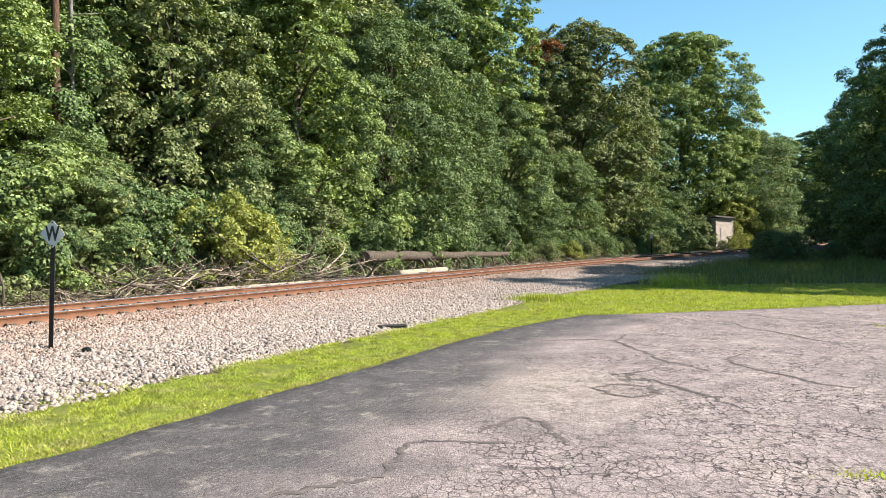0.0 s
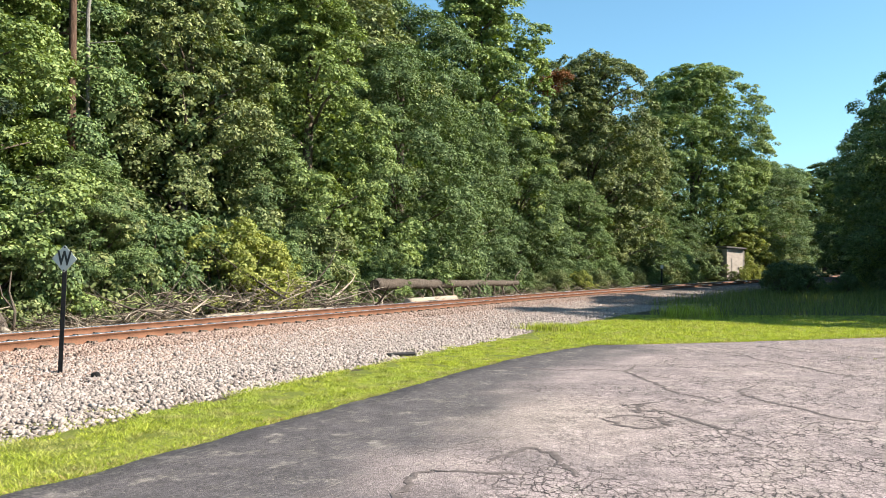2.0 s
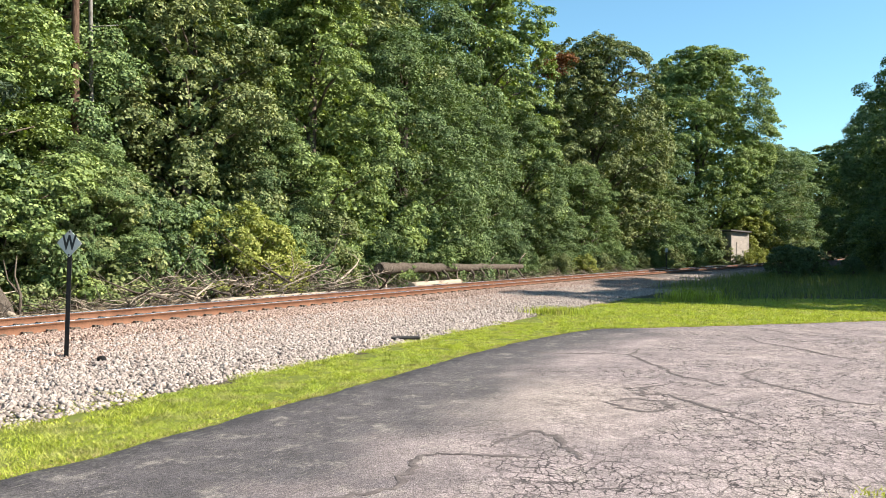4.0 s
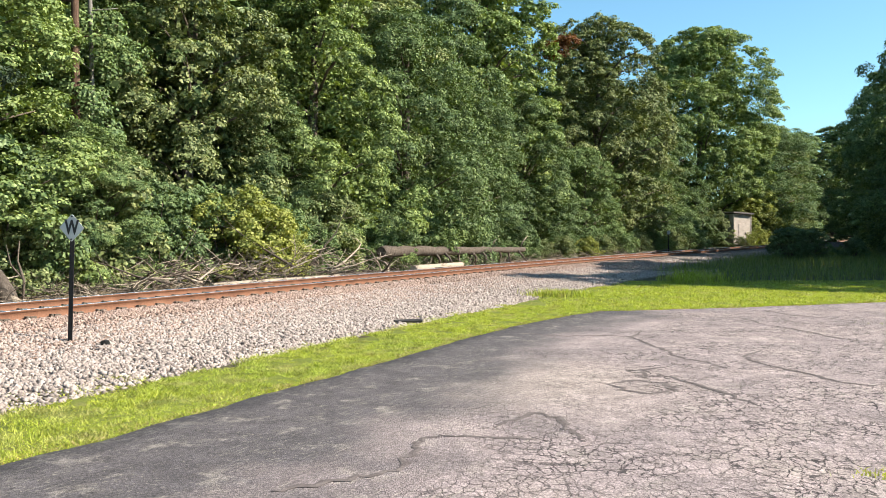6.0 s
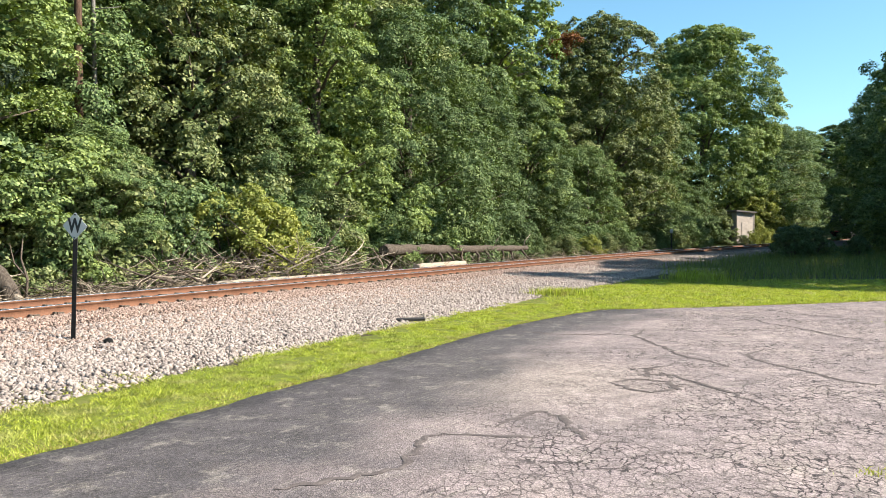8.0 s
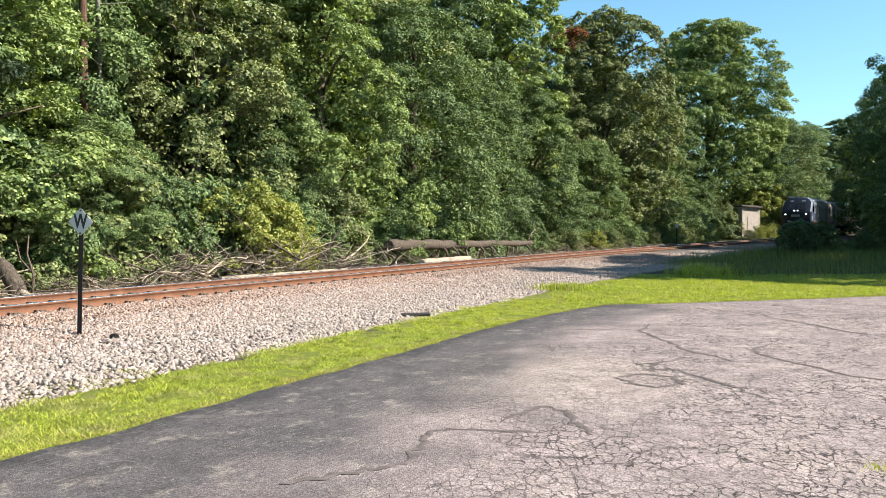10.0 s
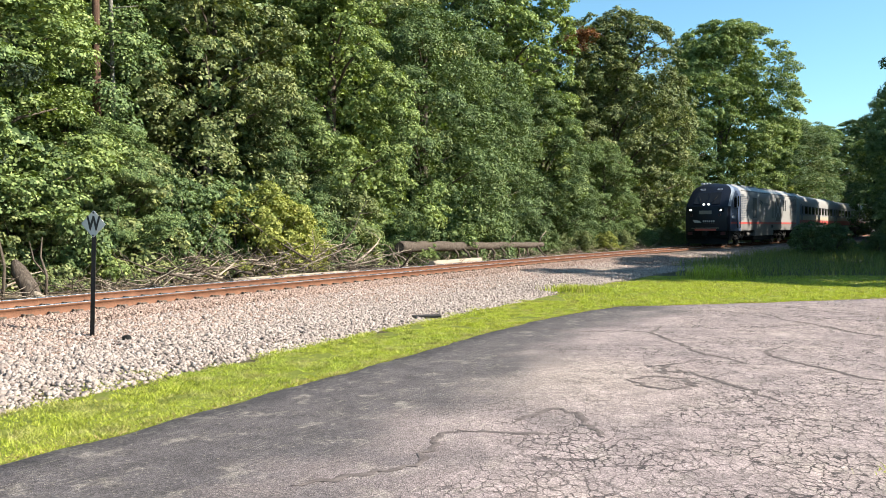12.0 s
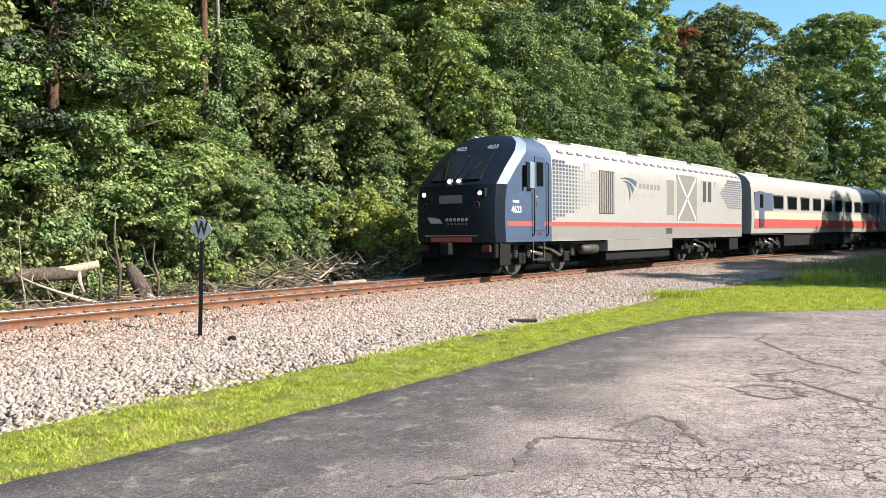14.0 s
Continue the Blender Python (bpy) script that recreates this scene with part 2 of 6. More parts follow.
def bark_material(name, a, b, c):
    n = Nodes(name, 0.95, 0, 0.2)
    col = n.ramp(n.noise(6, 6, 0.7, stretch=(4, 4, 0.6)), (0.3, a), (0.5, b), (0.72, c))
    n.color(col)
    n.bump(n.noise(9, 6, 0.7, stretch=(4, 4, 0.6)), 1.0, 0.03)
    return n.mat


EARTH, LITTER, LAWN_SOIL = earth_material(), litter_material(), lawn_soil_material()
ASPHALT, TAR = asphalt_material(), tar_material()
STONE_GREY, STONE_RUSTY, BED = ballast_material("ballast_grey", False), ballast_material("ballast_rusty", True), bed_material()
RUST = rust_material()
RAIL_TOP = plain("worn_rail_head", (0.80, 0.79, 0.78), 0.26, 1.0, vary=0.1)
TIE_WOOD = bark_material("creosote_tie", (0.05, 0.04, 0.03), (0.11, 0.085, 0.065), (0.19, 0.15, 0.12))
BARK = bark_material("bark", (0.05, 0.04, 0.03), (0.11, 0.085, 0.065), (0.19, 0.155, 0.125))
BARK_PINE = bark_material("bark_pine", (0.045, 0.026, 0.018), (0.095, 0.056, 0.038), (0.15, 0.095, 0.066))
BARK_BIRCH = bark_material("bark_birch", (0.09, 0.08, 0.068), (0.18, 0.165, 0.145), (0.29, 0.265, 0.235))
DEADWOOD = bark_material("weathered_deadwood", (0.035, 0.026, 0.02), (0.085, 0.066, 0.052), (0.17, 0.14, 0.115))
PALEWOOD = bark_material("peeled_wood", (0.20, 0.155, 0.115), (0.34, 0.275, 0.21), (0.48, 0.41, 0.33))


# ---- mesh helpers ----
def link_mesh(name, bm, material, parent=None, label=""):
    """Links a bmesh as one mesh object, under a parent where one is given."""
    me = bpy.data.meshes.new(name)
    bm.to_mesh(me)
    bm.free()
    for m in (material if isinstance(material, (list, tuple)) else [material]):
        me.materials.append(m)
    ob = new(name, me)
    ob.parent = parent
    if label:
        ob["label"] = label
    return ob


def part(name, bm, material, parent, label=""):
    return link_mesh(name, bm, material, parent, label)


def raw_mesh(name, verts, faces, material, parent=None, label=""):
    """A mesh from arrays of vertices and equal-sided faces."""
    me = bpy.data.meshes.new(name)
    verts, faces = np.asarray(verts, dtype=np.float32), np.asarray(faces, dtype=np.int32)
    sides = faces.shape[1]
    me.vertices.add(len(verts))
    me.vertices.foreach_set("co", verts.ravel())
    me.loops.add(faces.size)
    me.loops.foreach_set("vertex_index", faces.ravel())
    me.polygons.add(len(faces))
    me.polygons.foreach_set("loop_start", np.arange(0, faces.size, sides, dtype=np.int32))
    me.polygons.foreach_set("loop_total", np.full(len(faces), sides, dtype=np.int32))
    me.update(calc_edges=True)
    for m in (material if isinstance(material, (list, tuple)) else [material]):
        me.materials.append(m)
    ob = new(name, me)
    ob.parent = parent
    if label:
        ob["label"] = label
    return ob


def add_box(bm, x0, x1, y0, y1, z0, z1, bevel=0.0):
    r = bmesh.ops.create_cube(bm, size=1.0)
    for v in r["verts"]:
        v.co = Vector(((x0 + x1) / 2 + v.co.x * (x1 - x0), (y0 + y1) / 2 + v.co.y * (y1 - y0), (z0 + z1) / 2 + v.co.z * (z1 - z0)))
    if bevel:
        edges = list({e for v in r["verts"] for e in v.link_edges})
        bmesh.ops.bevel(bm, geom=edges, offset=bevel, segments=2, affect="EDGES", profile=0.5)
    return bm


def box(x0, x1, y0, y1, z0, z1, bevel=0.0):
    return add_box(bmesh.new(), x0, x1, y0, y1, z0, z1, bevel)


def add_tube(bm, points, radii, sides=8, cap=True):
    """A tapered tube through points."""
    rings = []
    for i, p in enumerate(points):
        p = Vector(p)
        a = Vector(points[max(i - 1, 0)])
        b = Vector(points[min(i + 1, len(points) - 1)])
        way = (b - a).normalized()
        u = way.cross(Vector((0.31, 0.22, 0.92)))
        u = (u if u.length > 0.05 else way.cross(Vector((1, 0, 0)))).normalized()
        w = way.cross(u)
        rings.append([bm.verts.new(p + radii[i] * (math.cos(k * math.tau / sides) * u + math.sin(k * math.tau / sides) * w)) for k in range(sides)])
    for r0, r1 in zip(rings, rings[1:]):
        for k in range(sides):
            f = bm.faces.new((r0[k], r0[(k + 1) % sides], r1[(k + 1) % sides], r1[k]))
            f.smooth = True
    if cap:
        bm.faces.new(rings[0][::-1])
        bm.faces.new(rings[-1])
    return bm


def add_disc(bm, centre, axis, radius, depth, sides=20, bevel=0.0):
    """A short cylinder centred at a point, along an axis."""
    axis = Vector(axis).normalized()
    turn = axis.to_track_quat("Z", "Y").to_matrix().to_4x4()
    r = bmesh.ops.create_cone(bm, cap_ends=True, segments=sides, radius1=radius, radius2=radius, depth=depth, matrix=Matrix.Translation(centre) @ turn)
    if bevel:
        edges = [e for e in {e for v in r["verts"] for e in v.link_edges} if all(len(f.verts) > 3 for f in e.link_faces) and any(len(f.verts) == sides for f in e.link_faces)]
        bmesh.ops.bevel(bm, geom=edges, offset=bevel, segments=2, affect="EDGES", profile=0.5)
    return bm


def add_poly(bm, pts):
    return bm.faces.new([bm.verts.new(p) for p in pts])


# ---- the railway's line ----
HEADING, NEAR_RAIL, GAUGE = radians(24.45), 12.44, 1.505
RAIL_TOP_Z = EYE - 1.28
STEP = 0.5


def bend(s):
    return float(np.interp(s, [8, 12, 33, 37, 63, 67, 98, 112], [0.0016, 0.0037, 0.0037, 0.0017, 0.0017, -0.0018, -0.0018, 0.0045]))


def lay_line():
    """Points, headings of the centre line by distance s; s = 0 is where it passes the camera."""
    c = Vector((-NEAR_RAIL * math.cos(HEADING), NEAR_RAIL * math.sin(HEADING))) + GAUGE / 2 * Vector((-math.cos(HEADING), math.sin(HEADING)))
    ahead, a, p = [], HEADING, c.copy()
    for i in range(900):
        ahead.append((p.x, p.y, a))
        k = bend(i * STEP)
        p = p + STEP * Vector((math.sin(a + k * STEP / 2), math.cos(a + k * STEP / 2)))
        a += k * STEP
    back, a, p = [], HEADING, c.copy()
    for i in range(240):
        back.append((p.x, p.y, a))
        p = p - STEP * Vector((math.sin(a), math.cos(a)))
        a -= 0.0016 * STEP
    return np.array(back[:0:-1] + ahead)


LINE = lay_line()
S0 = -239 * STEP


def rail_z(s):
    """The rail head climbs a little in the distance."""
    return RAIL_TOP_Z + 0.00245 * min(max(0.0, s - 25), 150)


def at(s, off=0.0, z=0.0):
    """The place at distance s along the line, off metres to the far side (negative: the camera's side)."""
    i = min(max((s - S0) / STEP, 0), len(LINE) - 1.001)
    j, u = int(i), i - int(i)
    x, y, a = LINE[j] * (1 - u) + LINE[j + 1] * u
    return Vector((x - off * math.cos(a), y + off * math.sin(a), z))


def heading(s):
    i = min(max((s - S0) / STEP, 0), len(LINE) - 1.001)
    return float(LINE[int(i)][2])


def line_coords(x, y):
    """Distance along the line and offset to the far side, for arrays of places."""
    x, y = np.atleast_1d(np.asarray(x, float)), np.atleast_1d(np.asarray(y, float))
    pts = LINE[::4]
    best = np.empty(len(x), int)
    for k in range(0, len(x), 4000):
        d = (x[k:k + 4000, None] - pts[None, :, 0]) ** 2 + (y[k:k + 4000, None] - pts[None, :, 1]) ** 2
        best[k:k + 4000] = d.argmin(1)
    px, py, a = pts[best].T
    s = S0 + best * 4 * STEP + (x - px) * np.sin(a) + (y - py) * np.cos(a)
    return s, -(x - px) * np.cos(a) + (y - py) * np.sin(a)


def ground_z(x, y):
    """Height of the bare ground: level by the lot, a low hill under the wood."""
    s, off = line_coords(x, y)
    rise = np.clip(0.00245 * (s - 25), 0, 0.37)
    hill = np.clip(off - 9, 0, 60) * 0.16
    side = np.clip((off + 9) / 6, 0, 1)                       # towards the line
    z = np.where(off > -9, 0.06 * side + rise * np.clip((off + 14) / 8, 0, 1), rise * np.clip((off + 14) / 8, 0, 1))
    return z + np.where(off > 0, hill, 0) - 0.03


def ground_at(x, y):
    return float(ground_z([x], [y])[0])


# ---- ground ----
def build_ground():
    def axis(lo, hi, step, far):
        outer = [far[0] * 1.0, far[0] * 0.5, far[0] * 0.25, far[0] * 0.12]
        outer2 = [far[1] * 0.12, far[1] * 0.25, far[1] * 0.5, far[1] * 1.0]
        return np.array([v for v in outer if v < lo - 5] + list(np.arange(lo, hi, step)) + [v for v in outer2 if v > hi + 5])
    xs, ys = axis(-70, 150, 2.0, (-3000, 3000)), axis(-30, 230, 2.0, (-3000, 3000))
    gx, gy = np.meshgrid(xs, ys)
    z = ground_z(gx.ravel(), gy.ravel())
    verts = np.stack([gx.ravel(), gy.ravel(), z], 1)
    w, h = len(xs), len(ys)
    i = (np.arange(h - 1)[:, None] * w + np.arange(w - 1)[None, :]).ravel()
    ob = raw_mesh("ground", verts, np.stack([i, i + 1, i + w + 1, i + w], 1), EARTH)
    tagged(ob, "dark earth with leaf litter under trees and weeds", "ground", kind="structure")


EDGE = [(-14.0, -14.0), (-9.0, -5.0), (-5.2, 2.1), (-3.16, 5.92), (-2.49, 7.14), (-1.91, 8.43), (-1.22, 9.79), (-0.62, 11.03), (0.15, 12.63),
        (1.16, 14.59), (2.44, 16.57), (3.32, 17.64), (5.1, 18.01), (7.19, 18.67), (10.58, 19.83), (20.0, 23.0), (34.0, 27.0)]
REST = [(44.0, 14.0), (44.0, -14.0), (15.0, -20.0)]


def smooth_edge(step=0.12):
    out = []
    for a, b in zip(EDGE, EDGE[1:]):
        n = max(1, int(math.dist(a, b) / step))
        out += [(a[0] + (b[0] - a[0]) * i / n, a[1] + (b[1] - a[1]) * i / n) for i in range(n)]
    out.append(EDGE[-1])
    out = np.array(out)
    for _ in range(6):
        out[1:-1] = (out[:-2] + 2 * out[1:-1] + out[2:]) / 4
    rng = np.random.default_rng(3)
    wob = np.convolve(rng.normal(0, 1, len(out)), np.ones(4) / 4, "same") * 0.05
    tang = np.gradient(out, axis=0)
    tang /= np.linalg.norm(tang, axis=1)[:, None]
    return out + wob[:, None] * np.stack([-tang[:, 1], tang[:, 0]], 1)


PAVE_EDGE = smooth_edge()


def inside_pavement(x, y):
    poly = np.vstack([PAVE_EDGE[::3], REST])
    x, y = np.asarray(x), np.asarray(y)
    odd = np.zeros(len(x), bool)
    for (x0, y0), (x1, y1) in zip(poly, np.roll(poly, -1, 0)):
        cross = ((y0 > y) != (y1 > y)) & (x < (x1 - x0) * (y - y0) / (y1 - y0 + 1e-12) + x0)
        odd ^= cross
    return odd


def build_pavement():
    ring = [tuple(p) for p in PAVE_EDGE]
    corner = [ring[-1]] + REST + [ring[0]]
    for a, b in zip(corner, corner[1:]):
        n = int(math.dist(a, b) / 1.5)
        ring += [(a[0] + (b[0] - a[0]) * i / n, a[1] + (b[1] - a[1]) * i / n) for i in range(1, n)]
    ring = np.array(ring)
    centre = np.array((12.0, 3.0))
    steps = [0.0, 0.004, 0.03, 0.07, 0.12, 0.18, 0.26, 0.36, 0.5, 0.7, 0.9]
    verts, fac = [], []
    left = PAVE_EDGE[(PAVE_EDGE[:, 1] < 17.6)][::4]
    for k, t in enumerate(steps):
        p = ring + t * (centre - ring)
        d = np.sqrt(((p[:, None, :] - left[None, :, :]) ** 2).sum(2)).min(1)
        fac.append(np.exp(-(d / np.interp(p[:, 1], [5, 13], [3.1, 1.7])) ** 2))
        verts.append(np.column_stack([p, np.full(len(p), -0.05 if k == 0 else 0.012)]))
    n = len(ring)
    faces = [(k * n + i, k * n + (i + 1) % n, (k + 1) * n + (i + 1) % n, (k + 1) * n + i) for k in range(len(steps) - 1) for i in range(n)]
    ob = raw_mesh("pavement", np.vstack(verts), np.array(faces)[:, ::-1], ASPHALT)
    # the middle, one many-sided face
    bm = bmesh.new()
    bm.from_mesh(ob.data)
    bm.verts.ensure_lookup_table()
    bm.faces.new([bm.verts[(len(steps) - 1) * n + i] for i in range(n)][::-1])
    bmesh.ops.recalc_face_normals(bm, faces=bm.faces)
    bm.to_mesh(ob.data)
    bm.free()
    if ob.data.polygons[0].normal.z < 0 and ob.data.polygons[n * 3].normal.z < 0:
        ob.data.flip_normals()
    attr = ob.data.attributes.new("edge", "FLOAT", "POINT")
    attr.data.foreach_set("value", np.concatenate(fac).astype(np.float32))
    tagged(ob, "old cracked grey asphalt parking lot with sealed dark edge", "pavement", kind="structure")
    # long sealed cracks
    cracks = [
        [(3.38, 14.07), (3.01, 13.16), (3.08, 12.04), (3.15, 10.95), (3.36, 10.52), (3.45, 10.04)],
        [(2.79, 10.25), (2.43, 9.92), (2.28, 9.46), (2.57, 9.57), (2.79, 8.96), (3.0, 7.85)],
        [(1.84, 9.07), (2.15, 9.24), (2.43, 9.06), (2.43, 8.67), (2.11, 8.49), (1.89, 8.68), (1.84, 9.07)],
        [(4.51, 11.68), (4.03, 11.09), (3.95, 10.65), (4.27, 9.67), (4.38, 9.12), (4.72, 8.85)],
        [(5.78, 16.22), (5.78, 14.82), (6.02, 14.29), (6.09, 13.57), (6.2, 12.91), (6.49, 12.38)],
        [(-0.02, 6.73), (0.38, 6.67), (0.76, 6.61)],
        [(0.45, 7.0), (0.55, 7.25), (0.85, 7.59), (1.05, 7.38), (1.06, 6.89), (1.13, 6.5)],
        [(-1.1, 5.27), (-0.69, 5.51), (-0.33, 5.71), (-0.19, 6.31), (-0.22, 6.48), (-0.02, 6.75)],
        [(1.25, 13.7), (1.94, 13.24), (2.6, 13.38), (3.01, 13.16)],
        [(6.83, 17.63), (6.96, 16.65), (7.33, 16.2), (7.79, 15.37)],
    ]
    rng = random.Random(5)
    for line in cracks:
        pts = []
        for a, b in zip(line, line[1:]):
            for i in range(6):
                u = i / 6
                pts.append(Vector((a[0] + (b[0] - a[0]) * u + rng.gauss(0, 0.025), a[1] + (b[1] - a[1]) * u + rng.gauss(0, 0.025))))
        pts.append(Vector(line[-1]))
        bm = bmesh.new()
        rows = []
        for i, p in enumerate(pts):
            way = (pts[min(i + 1, len(pts) - 1)] - pts[max(i - 1, 0)]).normalized()
            side = Vector((-way.y, way.x))
            end = min(1.0, 0.25 + 0.25 * min(i, len(pts) - 1 - i))
            wl_, wr_ = end * rng.uniform(0.015, 0.045), end * rng.uniform(0.015, 0.045)
            rows.append([bm.verts.new((*(p + side * wl_), 0.0165)), bm.verts.new((*p, 0.0195)), bm.verts.new((*(p - side * wr_), 0.0165))])
        for a, b in zip(rows, rows[1:]):
            for k in (0, 1):
                bm.faces.new((a[k], a[k + 1], b[k + 1], b[k]))
        bmesh.ops.recalc_face_normals(bm, faces=bm.faces)
        if bm.faces[:][0].normal.z < 0:
            bmesh.ops.reverse_faces(bm, faces=bm.faces[:])
        part("sealed_crack", bm, TAR, ob, "dark tar-filled crack")


def bed_z(off, s=0.0):
    """Height of the ballast across the line."""
    return float(np.interp(off, [-6.6, -6.1, -3.4, -1.9, 1.9, 3.0, 4.2], [-0.05, 0.015, 0.07, 0.19, 0.19, 0.08, -0.04])) + (rail_z(s) - RAIL_TOP_Z)


def build_ballast():
    offs = [-6.8, -6.1, -4.8, -3.4, -2.6, -1.9, -0.6, 0.6, 1.9, 3.0, 4.3]
    rows = np.arange(-60, 330, 1.5)
    verts = []
    for s in rows:
        for o in offs:
            wob = 0.25 * noise.noise((s * 0.35, o, 0)) if o < -5 else 0
            shrink = min(1.0, max(0.0, (s - 30) / 30)) if o < -3 else 0          # the apron narrows in the distance
            oo = o + wob + shrink * (-3.0 - o) * 0.45
            verts.append(at(s, oo, bed_z(o, s)))
    w = len(offs)
    faces = [(i * w + k, i * w + k + 1, (i + 1) * w + k + 1, (i + 1) * w + k) for i in range(len(rows) - 1) for k in range(w - 1)]
    ob = raw_mesh("ballast_bed", np.array(verts), faces, BED)
    if ob.data.polygons[0].normal.z < 0:
        ob.data.flip_normals()
    tagged(ob, "crushed stone ballast bed under the rails, darkened as shade between stones", "ballast", kind="structure")


def build_stones(name, material, label, places, lo, hi, seed):
    """Angular stones, each a squashed, jittered octahedron."""
    rng = np.random.default_rng(seed)
    n = len(places)
    base = np.array([(1, 0, 0), (0, 1, 0), (-1, 0, 0), (0, -1, 0), (0, 0, 1), (0, 0, -1)], float)
    # three corners on top give chunky, broken shapes
    size = rng.uniform(lo, hi, n)
    jit = base[None] * rng.uniform(0.65, 1.25, (n, 6, 1)) + rng.normal(0, 0.22, (n, 6, 3))
    jit *= np.stack([rng.uniform(0.8, 1.3, n), rng.uniform(0.7, 1.1, n), rng.uniform(0.55, 0.95, n)], 1)[:, None, :]
    a, b = rng.uniform(0, math.tau, n), rng.normal(0, 0.5, n)
    ca, sa, cb, sb = np.cos(a), np.sin(a), np.cos(b), np.sin(b)
    x, y, z = jit[..., 0], jit[..., 1], jit[..., 2]
    y, z = y * cb[:, None] - z * sb[:, None], y * sb[:, None] + z * cb[:, None]
    x, y = x * ca[:, None] - y * sa[:, None], x * sa[:, None] + y * ca[:, None]
    co = np.stack([x, y, z], 2) * size[:, None, None] + places[:, None, :]
    tri = np.array([(0, 1, 4), (1, 2, 4), (2, 3, 4), (3, 0, 4), (1, 0, 5), (2, 1, 5), (3, 2, 5), (0, 3, 5)])
    faces = (tri[None] + (np.arange(n) * 6)[:, None, None]).reshape(-1, 3)
    ob = raw_mesh(name, co.reshape(-1, 3), faces, material)
    tagged(ob, label, "gravel", kind="stuff")


def scatter_stones():
    rng = np.random.default_rng(11)

    def spots(n, s0, s1, o0, o1):
        s, o = rng.uniform(s0, s1, n), rng.uniform(o0, o1, n)
        p = np.array([at(a, b + 0.22 * noise.noise((a * 0.35, b, 0)) * (b < -5), bed_z(b, a) + 0.012) for a, b in zip(s, o)])
        return p
    def rusty(n, s0, s1):
        s, o = rng.uniform(s0, s1, n), -0.95 - 3.6 * rng.beta(1.0, 2.0, n)
        return np.array([at(a, b, bed_z(b, a) + 0.016) for a, b in zip(s, o)])
    build_stones("grey_ballast_stones", STONE_GREY, "loose pale grey crushed stones beside the rails",
                 np.vstack([spots(36000, 3, 20, -6.35, -2.3), spots(16000, 20, 36, -6.2, -2.3), spots(6500, 36, 72, -4.6, -2.2)]), 0.021, 0.048, 1)
    build_stones("rusty_ballast_stones", STONE_RUSTY, "rust-stained crushed stones between and beside the rails",
                 np.vstack([rusty(21000, 4, 22), rusty(13000, 22, 46), spots(5000, 5, 40, 0.9, 2.9)]), 0.020, 0.044, 2)


def blades(name, material, label, x, y, z, lo, hi, width, lean, seed, group=""):
    """Grass as many tapered bent blades of two faces."""
    rng = np.random.default_rng(seed)
    n = len(x)
    h = rng.uniform(lo, hi, n)
    a = rng.uniform(0, math.tau, n)
    w = width * rng.uniform(0.6, 1.3, n)
    bx, by = rng.normal(0, lean, n) * h, rng.normal(0, lean, n) * h
    root = np.stack([x, y, z], 1)
    side = np.stack([np.cos(a) * w / 2, np.sin(a) * w / 2, np.zeros(n)], 1)
    mid = root + np.stack([bx * 0.35, by * 0.35, h * 0.6], 1)
    tip = root + np.stack([bx, by, h], 1)
    co = np.stack([root - side, root + side, mid + side * 0.7, tip, mid - side * 0.7], 1).reshape(-1, 3)
    faces = (np.array([(0, 1, 2), (0, 2, 4), (4, 2, 3)])[None] + (np.arange(n) * 5)[:, None, None]).reshape(-1, 3)
    ob = raw_mesh(name, co, faces, material)
    tagged(ob, label, "grass", kind="stuff")
    return ob


def lawn_blades(name, material, label, x, y, lo, hi, width, seed):
    """Short mown grass, one leaning face a blade."""
    rng = np.random.default_rng(seed)
    n = len(x)
    h, a, w = rng.uniform(lo, hi, n) * np.array([0.95 + 0.9 * noise.noise((i * 2.2, j * 2.2, 7)) for i, j in zip(x, y)]), rng.uniform(0, math.tau, n), width * rng.uniform(0.6, 1.4, n)
    side = np.stack([np.cos(a) * w / 2, np.sin(a) * w / 2, np.zeros(n)], 1)
    root = np.stack([x, y, np.full(n, 0.002)], 1)
    tip = root + np.stack([rng.normal(0, 0.95, n) * h, rng.normal(0, 0.95, n) * h, h], 1)
    co = np.stack([root - side, root + side, tip], 1).reshape(-1, 3)
    ob = raw_mesh(name, co, np.arange(len(co)).reshape(-1, 3), material)
    tagged(ob, label, "grass", kind="stuff")


